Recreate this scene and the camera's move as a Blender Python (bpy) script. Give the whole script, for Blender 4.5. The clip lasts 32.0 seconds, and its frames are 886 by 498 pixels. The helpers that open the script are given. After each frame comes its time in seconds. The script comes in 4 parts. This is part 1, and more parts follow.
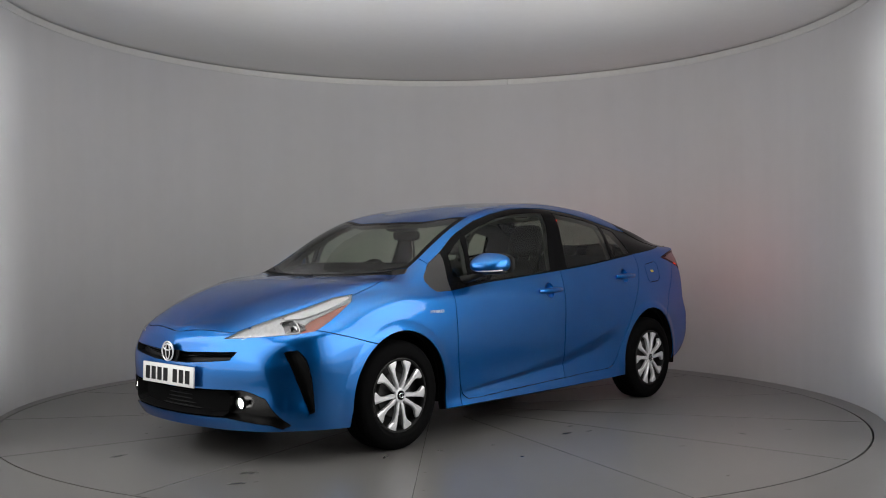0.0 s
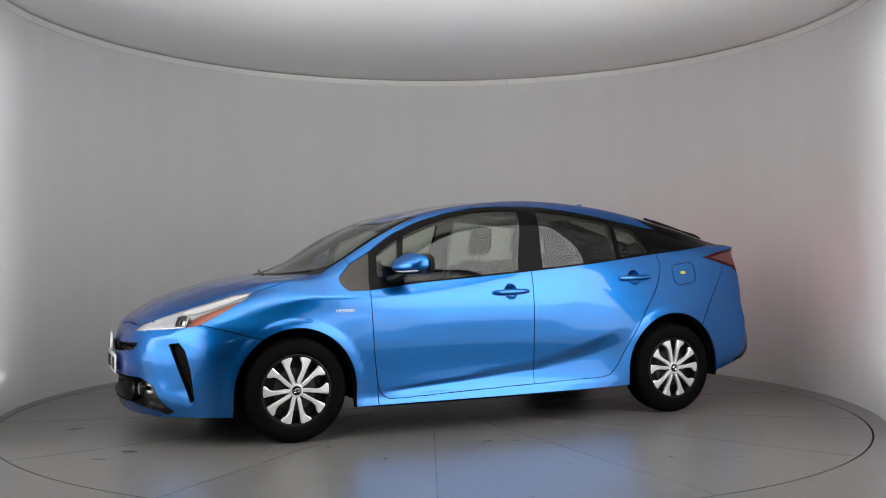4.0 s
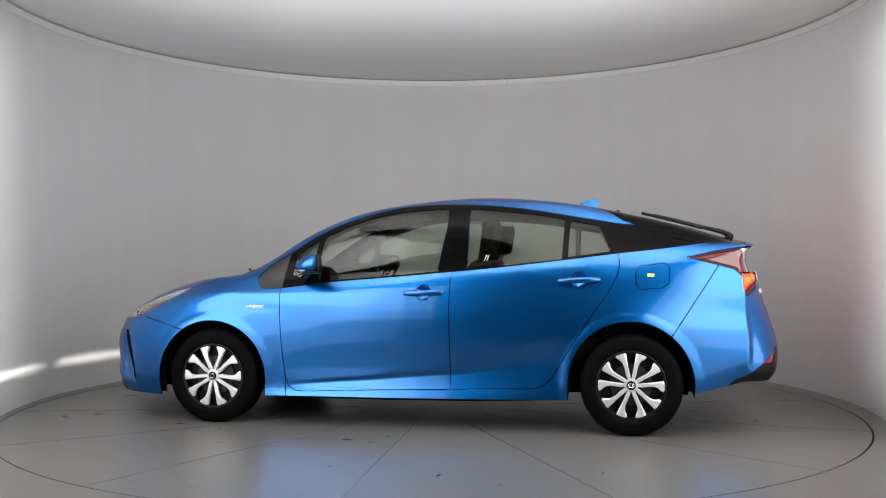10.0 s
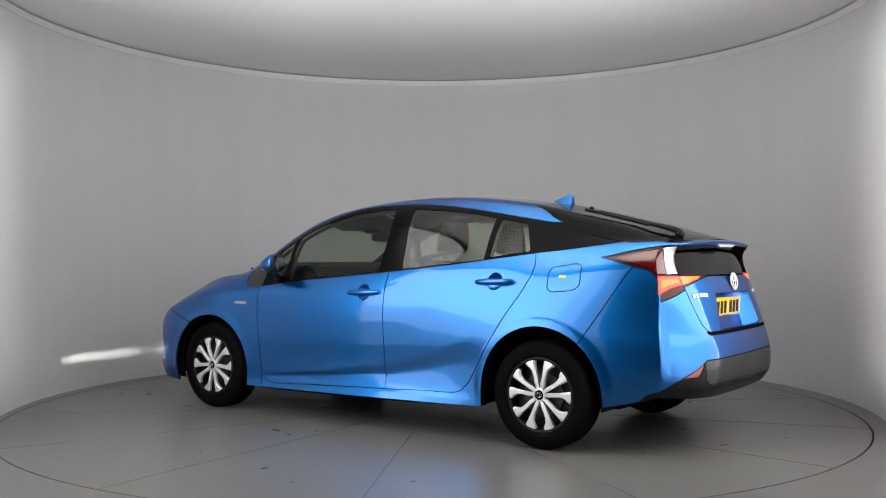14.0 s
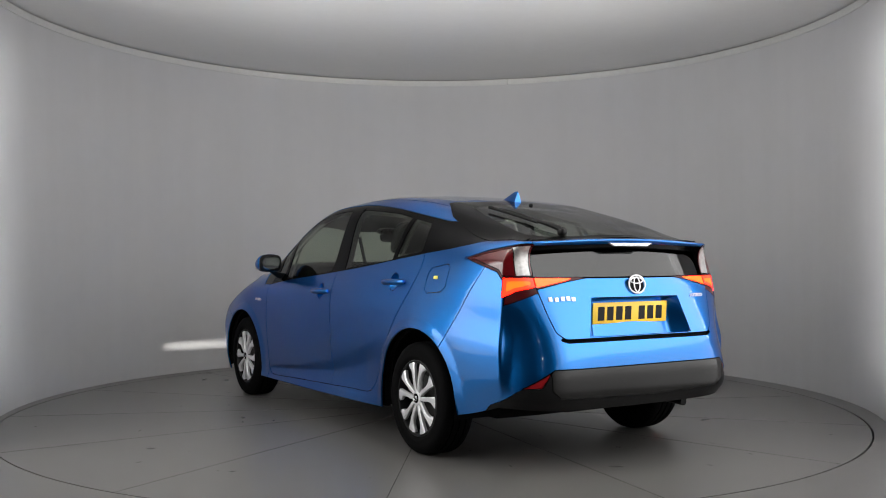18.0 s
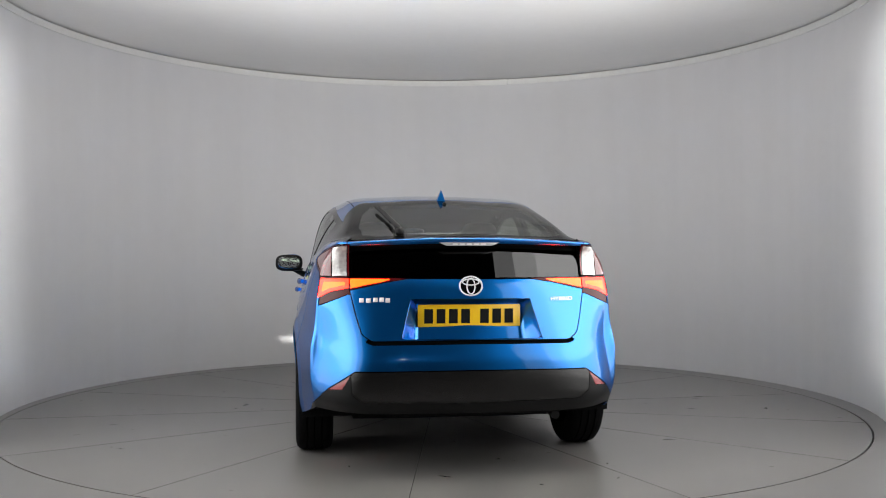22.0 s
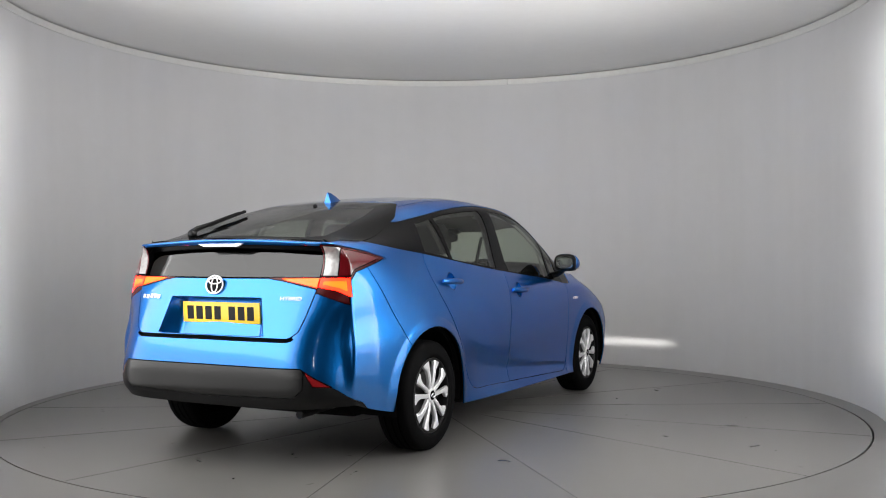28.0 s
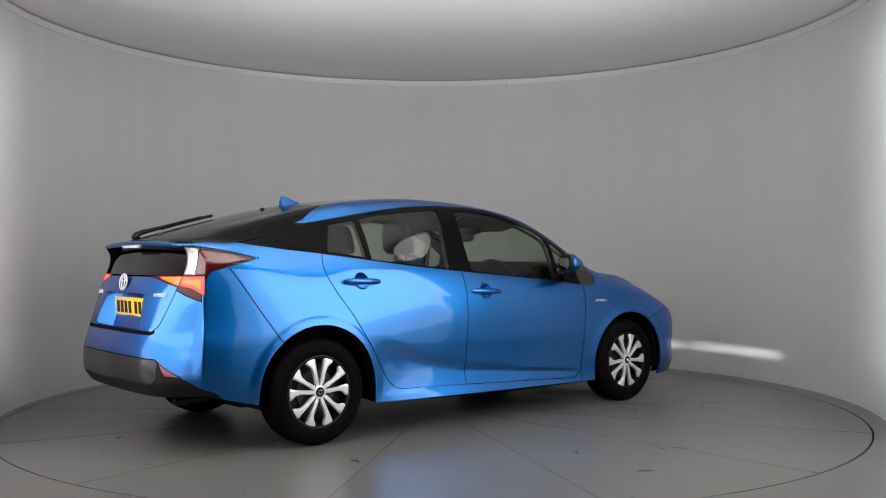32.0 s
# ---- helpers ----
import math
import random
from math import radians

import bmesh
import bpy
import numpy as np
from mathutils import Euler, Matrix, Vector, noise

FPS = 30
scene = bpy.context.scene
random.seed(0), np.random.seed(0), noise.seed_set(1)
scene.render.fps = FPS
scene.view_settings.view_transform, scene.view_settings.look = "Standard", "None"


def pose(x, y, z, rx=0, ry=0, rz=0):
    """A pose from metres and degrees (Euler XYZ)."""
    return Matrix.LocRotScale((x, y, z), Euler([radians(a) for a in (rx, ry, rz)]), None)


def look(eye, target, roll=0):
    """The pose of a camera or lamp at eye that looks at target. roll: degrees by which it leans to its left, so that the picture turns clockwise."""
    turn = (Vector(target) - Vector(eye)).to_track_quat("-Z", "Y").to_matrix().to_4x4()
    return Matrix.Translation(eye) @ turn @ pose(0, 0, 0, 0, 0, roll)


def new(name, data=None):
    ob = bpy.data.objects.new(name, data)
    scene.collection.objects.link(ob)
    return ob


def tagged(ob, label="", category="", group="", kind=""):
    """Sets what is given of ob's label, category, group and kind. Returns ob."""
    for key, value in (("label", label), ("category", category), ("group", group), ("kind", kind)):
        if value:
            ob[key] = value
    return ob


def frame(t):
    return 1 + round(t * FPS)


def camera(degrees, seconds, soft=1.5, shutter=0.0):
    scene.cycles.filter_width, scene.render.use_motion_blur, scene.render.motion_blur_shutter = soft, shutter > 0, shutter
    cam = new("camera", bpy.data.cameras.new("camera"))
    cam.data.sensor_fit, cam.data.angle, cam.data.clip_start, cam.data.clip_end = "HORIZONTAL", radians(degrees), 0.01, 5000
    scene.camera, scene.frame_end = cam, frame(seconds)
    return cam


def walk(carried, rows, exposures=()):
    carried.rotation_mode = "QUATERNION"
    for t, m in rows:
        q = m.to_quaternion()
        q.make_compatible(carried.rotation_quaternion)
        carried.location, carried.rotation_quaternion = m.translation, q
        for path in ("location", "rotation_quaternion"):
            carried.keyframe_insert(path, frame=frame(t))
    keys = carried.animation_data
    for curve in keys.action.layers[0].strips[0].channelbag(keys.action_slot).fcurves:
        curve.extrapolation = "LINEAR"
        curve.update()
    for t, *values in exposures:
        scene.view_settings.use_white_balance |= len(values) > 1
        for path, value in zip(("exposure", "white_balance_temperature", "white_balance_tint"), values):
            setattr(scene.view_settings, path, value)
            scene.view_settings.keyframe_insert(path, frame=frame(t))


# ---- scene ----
# ---- camera: it stands still on a tripod in front of the turntable ----
EXPOSED = [(0, -0.54), (1, -0.53), (2, -0.28), (3, -0.2), (6, -0.16), (8, -0.06), (10, -0.04), (12, -0.13), (14, -0.15), (17, -0.28), (19, -0.42), (21, -0.1), (23, 0.2), (25, 0.2), (28, 0.12), (30, -0.02), (32, -0.30)]
cam = camera(50.31, 32.0, soft=1.05)
EYE = pose(0, -6.912, 1.083, 90.514, 0, -0.618) @ pose(0, 0, 0, 0, 0, -0.084)
walk(cam, [(0, EYE), (32, EYE)], exposures=EXPOSED)

# turn of the turntable in degrees at seconds, and the car's place on it
TURN = [(0, 46.43), (3, 29.0), (6, 11.5), (9, -5.95), (13, -29.6), (16, -47.2), (19, -64.75), (23, -88.35), (28, -117.9), (32, -141.65)]
CAR_X, CAR_Y = 0.071, -0.109

# ---- light: two tall narrow-beam strips that graze the ends of the curved wall, white side boxes from the wall's ends towards the camera, added unseen fill lamps that brighten the ceiling ----
world = bpy.data.worlds.new("world")
scene.world = world
world.use_nodes = True
world.node_tree.nodes["Background"].inputs[0].default_value = (0.5, 0.52, 0.55, 1)
world.node_tree.nodes["Background"].inputs[1].default_value = 0.006

STRIP_W, UP_W, TOP_W = 8.2, 12, 95
# radiance of the tall white side boxes, from the floor up: (lower edge, upper edge, brightness)
SIDE = [(0.01, 0.4, 1.0), (0.4, 0.95, 2.7), (0.95, 2.85, 4.8)]


def area(name, eye, target, sx, sy, watts, color=(1, 1, 1), spread=180):
    data = bpy.data.lights.new(name, "AREA")
    data.shape, data.size, data.size_y, data.energy, data.color = "RECTANGLE", sx, sy, watts, color
    data.spread = radians(spread)
    ob = new(name, data)
    ob.matrix_world = look(eye, target)
    return ob


for _x in (-1, 1):
    area("strip_light", (_x * 2.13, -2.40, 1.5), (_x * 2.86 + 0.05, -1.1, 1.45), 0.22, 2.5, STRIP_W * (1 + 0.12 * _x), (0.96, 0.98, 1), 18)
    for _lo, _hi, _l in SIDE:
        _z = (_lo + _hi) / 2
        # the last stretch towards the camera fades
        for _at, _wide, _f in ((1.15, 2.30, 1.0), (2.50, 0.40, 0.68), (2.90, 0.40, 0.30)):
            _x0, _y0 = 2.73 - 0.436 * _at, -1.40 - 0.9 * _at
            area("side_box", (_x * _x0, _y0, _z), (_x * (_x0 - 0.9), _y0 + 0.436, _z), _wide, _hi - _lo, _l * _f * math.pi * _wide * (_hi - _lo) * (0.96 + 0.03 * _x), (1, 0.99, 0.98), 180)
area("work_lamp", (0.3, -6.5, 2.1), (0, 0, 0.8), 0.05, 0.03, 0.6, (1, 1, 1), 120)
# two unseen fill lamps, added only to lift the ceiling's brightness
area("ceiling_fill_near", (0, -2.6, 2.36), (0, -1.2, 3.0), 3.4, 0.4, UP_W, (1, 0.97, 0.93), 130)
area("ceiling_fill_low", (0, -4.4, 2.05), (0, -2.22, 2.97), 3.4, 0.3, TOP_W, (1, 0.97, 0.93), 34)


# ---- materials ----
def mat(name, color, rough=0.5, metal=0.0, grain=0.0, scale=40.0, bump=0.0, coat=0.0, emit=None, power=0.0, spread=0.0, alpha_scale=3.0, spec=0.5):
    """A surface with grain at two scales in its colour and its relief."""
    m = bpy.data.materials.new(name)
    m.use_nodes = True
    t, b = m.node_tree, m.node_tree.nodes["Principled BSDF"]
    b.inputs["Base Color"].default_value = (*color, 1)
    b.inputs["Roughness"].default_value = rough
    b.inputs["Metallic"].default_value = metal
    b.inputs["Specular IOR Level"].default_value = spec
    b.inputs["Coat Weight"].default_value = coat
    b.inputs["Coat Roughness"].default_value = 0.04
    if emit:
        b.inputs["Emission Color"].default_value = (*emit, 1)
        b.inputs["Emission Strength"].default_value = power
    if grain or bump or spread:
        co = t.nodes.new("ShaderNodeTexCoord")
        fine, wide = t.nodes.new("ShaderNodeTexNoise"), t.nodes.new("ShaderNodeTexNoise")
        fine.inputs["Scale"].default_value, fine.inputs["Detail"].default_value = scale, 6
        wide.inputs["Scale"].default_value, wide.inputs["Detail"].default_value = alpha_scale, 4
        t.links.new(co.outputs["Object"], fine.inputs["Vector"])
        t.links.new(co.outputs["Object"], wide.inputs["Vector"])
        add = t.nodes.new("ShaderNodeMath")
        add.operation = "ADD"
        t.links.new(fine.outputs["Fac"], add.inputs[0])
        t.links.new(wide.outputs["Fac"], add.inputs[1])
        rng = t.nodes.new("ShaderNodeMapRange")
        rng.inputs["From Min"].default_value, rng.inputs["From Max"].default_value = 0.6, 1.4
        rng.inputs["To Min"].default_value, rng.inputs["To Max"].default_value = 1 - grain, 1 + grain
        t.links.new(add.outputs[0], rng.inputs["Value"])
        mul = t.nodes.new("ShaderNodeMix")
        mul.data_type, mul.blend_type = "RGBA", "MULTIPLY"
        mul.inputs["Factor"].default_value = 1
        mul.inputs["A"].default_value = (*color, 1)
        t.links.new(rng.outputs["Result"], mul.inputs["B"])
        t.links.new(mul.outputs["Result"], b.inputs["Base Color"])
        if spread:
            r2 = t.nodes.new("ShaderNodeMapRange")
            r2.inputs["From Min"].default_value, r2.inputs["From Max"].default_value = 0.3, 0.7
            r2.inputs["To Min"].default_value, r2.inputs["To Max"].default_value = rough - spread, rough + spread
            t.links.new(wide.outputs["Fac"], r2.inputs["Value"])
            t.links.new(r2.outputs["Result"], b.inputs["Roughness"])
        if bump:
            bp = t.nodes.new("ShaderNodeBump")
            bp.inputs["Strength"].default_value, bp.inputs["Distance"].default_value = bump, 0.002
            t.links.new(fine.outputs["Fac"], bp.inputs["Height"])
            t.links.new(bp.outputs["Normal"], b.inputs["Normal"])
    return m


def glass(name, tint, gloss=0.03, base=0.02):
    """A pane: tinted clear, with a mirror gloss that grows at grazing angles."""
    m = bpy.data.materials.new(name)
    m.use_nodes = True
    t = m.node_tree
    t.nodes.remove(t.nodes["Principled BSDF"])
    clear, gl, lw, pw, rg, mix = (t.nodes.new(k) for k in ("ShaderNodeBsdfTransparent", "ShaderNodeBsdfGlossy", "ShaderNodeLayerWeight", "ShaderNodeMath", "ShaderNodeMapRange", "ShaderNodeMixShader"))
    clear.inputs["Color"].default_value = (*tint, 1)
    gl.inputs["Roughness"].default_value = gloss
    lw.inputs["Blend"].default_value = 0.5
    pw.operation = "POWER"
    pw.inputs[1].default_value = 5
    rg.inputs["To Min"].default_value = base
    t.links.new(lw.outputs["Facing"], pw.inputs[0])
    t.links.new(pw.outputs[0], rg.inputs["Value"])
    t.links.new(rg.outputs[0], mix.inputs[0])
    t.links.new(clear.outputs[0], mix.inputs[1])
    t.links.new(gl.outputs[0], mix.inputs[2])
    t.links.new(mix.outputs[0], t.nodes["Material Output"].inputs[0])
    return m


def paint_blue():
    m = mat("blue_metallic_paint", (0.005, 0.146, 0.475), 0.29, 0.95, 0.05, 900, 0.0, 1.0)
    m.node_tree.nodes["Principled BSDF"].inputs["Coat Roughness"].default_value = 0.06
    m.node_tree.nodes["Principled BSDF"].inputs["Specular Tint"].default_value = (0.03, 0.32, 0.75, 1)
    t, b = m.node_tree, m.node_tree.nodes["Principled BSDF"]
    co, fl = t.nodes.new("ShaderNodeTexCoord"), t.nodes.new("ShaderNodeTexVoronoi")
    fl.inputs["Scale"].default_value = 1400
    t.links.new(co.outputs["Object"], fl.inputs["Vector"])
    bp = t.nodes.new("ShaderNodeBump")
    bp.inputs["Strength"].default_value, bp.inputs["Distance"].default_value = 0.08, 0.0004
    t.links.new(fl.outputs["Distance"], bp.inputs["Height"])
    t.links.new(bp.outputs["Normal"], b.inputs["Normal"])
    return m


def streaks(m, low):
    """Faint upright streaks over a surface's colour."""
    t, b = m.node_tree, m.node_tree.nodes["Principled BSDF"]
    co, mp, ns, rg, mul = (t.nodes.new(k) for k in ("ShaderNodeTexCoord", "ShaderNodeMapping", "ShaderNodeTexNoise", "ShaderNodeMapRange", "ShaderNodeMix"))
    mp.inputs["Scale"].default_value = (3.2, 3.2, 0.22)
    ns.inputs["Scale"].default_value, ns.inputs["Detail"].default_value = 1.4, 5
    rg.inputs["From Min"].default_value, rg.inputs["From Max"].default_value = 0.35, 0.6
    rg.inputs["To Min"].default_value = low
    mul.data_type, mul.blend_type = "RGBA", "MULTIPLY"
    mul.inputs["Factor"].default_value = 1
    t.links.new(co.outputs["Object"], mp.inputs["Vector"])
    t.links.new(mp.outputs["Vector"], ns.inputs["Vector"])
    t.links.new(ns.outputs["Fac"], rg.inputs["Value"])
    t.links.new(b.inputs["Base Color"].links[0].from_socket, mul.inputs["A"])
    t.links.new(rg.outputs["Result"], mul.inputs["B"])
    t.links.new(mul.outputs["Result"], b.inputs["Base Color"])
    return m


BLUE = paint_blue()
BLACK_GLOSS = mat("gloss_black", (0.003, 0.003, 0.0033), 0.12, spec=0.05)
BLACK_TRIM = mat("black_plastic", (0.005, 0.005, 0.0052), 0.42, grain=0.15, scale=220, bump=0.1, spec=0.2)
GREY_TRIM = mat("grey_plastic", (0.006, 0.0058, 0.0056), 0.24, grain=0.12, scale=260, bump=0.08, spec=0.55)
SATIN = mat("satin_grey_plastic", (0.020, 0.0195, 0.019), 0.45, grain=0.08, scale=300, bump=0.1, spec=0.4)
DARK = mat("dark_lining", (0.004, 0.004, 0.0042), 0.8, grain=0.2, scale=90, spec=0.06)
CLOTH = mat("dark_seat_cloth", (0.016, 0.0155, 0.0155), 0.85, grain=0.12, scale=350, spec=0.18)
LINER = mat("grey_headlining", (0.17, 0.163, 0.155), 0.9, grain=0.06, scale=300)
PILLAR = mat("dark_pillar_trim", (0.055, 0.053, 0.051), 0.7, grain=0.08, scale=300)
RUBBER = mat("tyre_rubber", (0.0030, 0.0030, 0.0032), 0.72, grain=0.25, scale=120, bump=0.15, spec=0.04)
ALLOY = mat("silver_wheel_paint", (0.80, 0.80, 0.81), 0.34, 0.5, grain=0.06, scale=400)
CHROME = mat("chrome", (0.82, 0.83, 0.85), 0.08, 1.0)
MIRROR = mat("mirror_glass", (0.36, 0.37, 0.38), 0.07, 1.0)
STEEL = mat("brake_steel", (0.045, 0.044, 0.043), 0.45, 0.6, grain=0.2, scale=200)
PANE = glass("tinted_pane", (0.60, 0.655, 0.575), 0.01, 0.05)
SCREEN = glass("windscreen_pane", (0.66, 0.70, 0.62), 0.01, 0.05)
PRIVACY = glass("dark_rear_pane", (0.48, 0.51, 0.47), 0.01, 0.05)
LENS = glass("clear_lens", (0.92, 0.93, 0.94), 0.02)
RED_LENS = mat("red_lens", (0.085, 0.004, 0.006), 0.12, coat=1.0, emit=(1, 0.02, 0.02), power=0.01)
DEEP_RED = mat("dark_red_lens", (0.05, 0.002, 0.003), 0.25, spec=0.3)
ORANGE_GLOW = mat("lit_tail_lamp", (0.5, 0.03, 0.01), 0.2, emit=(1.0, 0.0055, 0.0015), power=16.0)
CORE_GLOW = mat("lit_tail_lamp_core", (0.8, 0.08, 0.01), 0.2, emit=(1.0, 0.0115, 0.0007), power=25.0)
REFLEX = mat("red_reflex", (0.22, 0.008, 0.010), 0.25, grain=0.2, scale=200, coat=1.0)
LAMP_INNER = mat("bright_lamp_inside", (0.58, 0.59, 0.60), 0.22, 0.45, grain=0.3, scale=45, bump=0.3)
DARK_PANE = glass("dark_lower_pane", (0.16, 0.165, 0.16), 0.02, 0.06)
REVERSE = mat("clear_lamp_inside", (0.44, 0.43, 0.42), 0.15, 0.45, grain=0.4, scale=55, bump=0.4, coat=1.0)
BEAM = mat("fog_lamp_filament", (1, 1, 1), 0.5, emit=(1, 0.98, 0.93), power=600000.0)
BEAM.cycles.emission_sampling = CORE_GLOW.cycles.emission_sampling = ORANGE_GLOW.cycles.emission_sampling = "FRONT"
PITCH = mat("black_lamp_tube", (0.002, 0.002, 0.002), 0.9)
AMBER = mat("amber_lens", (0.26, 0.065, 0.032), 0.15, coat=1.0)
LAMP_MID = mat("grey_lamp_chrome", (0.52, 0.525, 0.53), 0.28, 0.4, grain=0.3, scale=45, bump=0.3)
LAMP_GREY = mat("dark_lamp_chrome", (0.20, 0.20, 0.205), 0.22, 0.8, grain=0.2, scale=60)
WHITE_LENS = mat("frosted_lens", (0.60, 0.60, 0.60), 0.18, grain=0.08, scale=60, coat=1.0)
FOG_GLOW = mat("lit_fog_lamp", (1, 1, 1), 0.2, emit=(1, 0.98, 0.95), power=9.0)
PLATE_Y = mat("yellow_plate", (0.95, 0.56, 0.010), 0.35, grain=0.03, scale=300, coat=0.4)
PLATE_W = mat("white_plate", (0.72, 0.72, 0.70), 0.35, grain=0.03, scale=300, coat=0.4)
INK = mat("black_print", (0.005, 0.005, 0.0055), 0.5, spec=0.2)
STICKER = mat("yellow_sticker", (0.75, 0.70, 0.12), 0.6)
WALL = mat("painted_curved_wall", (0.57, 0.567, 0.57), 0.62, grain=0.018, scale=9, bump=0.02, spread=0.05, alpha_scale=1.3)
streaks(WALL, 0.975)
CEIL = mat("white_ceiling_paint", (0.76, 0.75, 0.735), 0.85, grain=0.02, scale=14, alpha_scale=1.1)
TRIM = mat("painted_rim", (0.62, 0.62, 0.60), 0.5, grain=0.05, scale=30)
FLOOR = mat("grey_studio_floor", (0.122, 0.1185, 0.113), 0.28, grain=0.03, scale=3, bump=0.0, spread=0.0, alpha_scale=1.7)
TABLE = mat("grey_turntable_paint", (0.126, 0.1225, 0.117), 0.31, grain=0.03, scale=5, bump=0.0, spread=0.0, alpha_scale=1.4, spec=0.5)
SCUFF = mat("dark_scuff", (0.10, 0.095, 0.09), 0.6)
SEAM = mat("faint_seam", (0.088, 0.0855, 0.081), 0.25)
SMUDGE = mat("floor_smudge", (0.098, 0.095, 0.090), 0.25, grain=0.12, scale=18)
ROOM = mat("dark_room_paint", (0.035, 0.035, 0.036), 0.8, grain=0.05, scale=4)


# ---- small builders ----
def mesh_ob(name, verts, faces, material, parent=None, label="", smooth=True, normals=None):
    me = bpy.data.meshes.new(name)
    me.from_pydata([tuple(map(float, v)) for v in verts], [], [tuple(map(int, f)) for f in faces])
    me.materials.append(material)
    me.polygons.foreach_set("use_smooth", [smooth] * len(me.polygons))
    me.update()
    if normals is not None:
        me.normals_split_custom_set_from_vertices([tuple(map(float, n)) for n in normals])
    ob = new(name, me)
    if parent:
        ob.parent = parent
    if label:
        ob["label"] = label
    return ob


def part(name, bm, material, parent, label="", smooth=True):
    me = bpy.data.meshes.new(name)
    bm.normal_update()
    bm.to_mesh(me)
    bm.free()
    me.materials.append(material)
    me.polygons.foreach_set("use_smooth", [smooth] * len(me.polygons))
    if smooth:
        me.set_sharp_from_angle(angle=radians(38))
    ob = new(name, me)
    if parent:
        ob.parent = parent
    if label:
        ob["label"] = label
    return ob


def box(bm, m, sx, sy, sz, bev=0.0, seg=2):
    """A box of that size about m, with rounded edges."""
    r = bmesh.ops.create_cube(bm, size=1, matrix=m @ Matrix.Diagonal((sx, sy, sz, 1)))
    if bev:
        es = list({e for v in r["verts"] for e in v.link_edges})
        bmesh.ops.bevel(bm, geom=es, offset=bev, segments=seg, affect="EDGES", profile=0.5)
    return bm


def lathe(bm, profile, m, n=48, axis_y=True):
    """Turns (radius, along) pairs round the axis; along runs on y."""
    rings = []
    for k in range(n):
        a = 2 * math.pi * k / n
        rings.append([bm.verts.new(m @ Vector((r * math.cos(a), s, r * math.sin(a)))) for r, s in profile])
    for k in range(n):
        p, q = rings[k], rings[(k + 1) % n]
        for j in range(len(profile) - 1):
            bm.faces.new((p[j], p[j + 1], q[j + 1], q[j]))
    return bm


def prism(bm, outline, m, depth, bev=0.0):
    """A plate cut to an outline in the xz plane of m, depth along y."""
    a = [bm.verts.new(m @ Vector((x, 0, z))) for x, z in outline]
    b = [bm.verts.new(m @ Vector((x, depth, z))) for x, z in outline]
    n = len(a)
    fs = [bm.faces.new(a), bm.faces.new(b[::-1])]
    for k in range(n):
        fs.append(bm.faces.new((a[k], b[k], b[(k + 1) % n], a[(k + 1) % n])))
    bmesh.ops.recalc_face_normals(bm, faces=fs)
    if bev:
        bmesh.ops.bevel(bm, geom=[e for e in fs[0].edges] + [e for e in fs[1].edges], offset=bev, segments=2, affect="EDGES", profile=0.5)
    return bm


def tube(bm, pts, rad, n=8):
    """A round bar along points, with closed ends; rad one number or one for each point."""
    pts = [Vector(p) for p in pts]
    rads = rad if isinstance(rad, (list, tuple)) else [rad] * len(pts)
    rings = []
    for k, p in enumerate(pts):
        d = (pts[min(k + 1, len(pts) - 1)] - pts[max(k - 1, 0)]).normalized()
        s = d.cross(Vector((0, 0, 1)) if abs(d.z) < 0.9 else Vector((1, 0, 0))).normalized()
        w = s.cross(d)
        rings.append([bm.verts.new(p + rads[k] * (math.cos(2 * math.pi * j / n) * s + math.sin(2 * math.pi * j / n) * w)) for j in range(n)])
    for a, b in zip(rings, rings[1:]):
        for j in range(n):
            bm.faces.new((a[j], a[(j + 1) % n], b[(j + 1) % n], b[j]))
    bm.faces.new(rings[0])
    bm.faces.new(rings[-1][::-1])
    bmesh.ops.recalc_face_normals(bm, faces=bm.faces)
    return bm


def empty(name, m=None):
    ob = new(name)
    ob.empty_display_size = 0.2
    if m:
        ob.matrix_world = m
    return ob


# ---- the studio ----
R_WALL, R_TABLE, Z_RIM = 3.057, 2.925, 2.905
R_RIM = 3.12             # the rim is wider: the wall leans out a little
HUB = Vector((0.045, 0.151, 0))   # middle of the curved wall
OPEN_AT = -30.0          # degrees below the x axis at which the curved wall ends


def arc_wall(r0, r1, z0, z1, a0, a1, n=120, lean=0.0):
    bm = bmesh.new()
    cols = []
    for k in range(n + 1):
        a = radians(a0 + (a1 - a0) * k / n)
        c, s = math.cos(a), math.sin(a)
        cols.append([bm.verts.new(HUB * (1 - f) + Vector(((r + f * lean) * c, (r + f * lean) * s, z))) for r, z, f in ((r0, z0, 1 - bool(lean)), (r0, z1, 1), (r1, z1, 1), (r1, z0, 1 - bool(lean)))])
    for p, q in zip(cols, cols[1:]):
        for j in range(4):
            bm.faces.new((p[j], p[(j + 1) % 4], q[(j + 1) % 4], q[j]))
    bm.faces.new(cols[0])
    bm.faces.new(cols[-1][::-1])
    bmesh.ops.recalc_face_normals(bm, faces=bm.faces)
    return bm


def disc(r0, r1, z0, z1, n=160):
    bm = bmesh.new()
    lathe(bm, [(r0, z0), (r1, z0), (r1, z1), (r0, z1), (r0, z0)] if r0 else [(0.001, z0), (r1, z0), (r1, z1), (0.001, z1)], pose(0, 0, 0, 90), n)
    bmesh.ops.recalc_face_normals(bm, faces=bm.faces)
    return bm


def plain(name, bm, material, label, category, smooth=True):
    return tagged(part(name, bm, material, None, "", smooth), label, category, "", "structure")


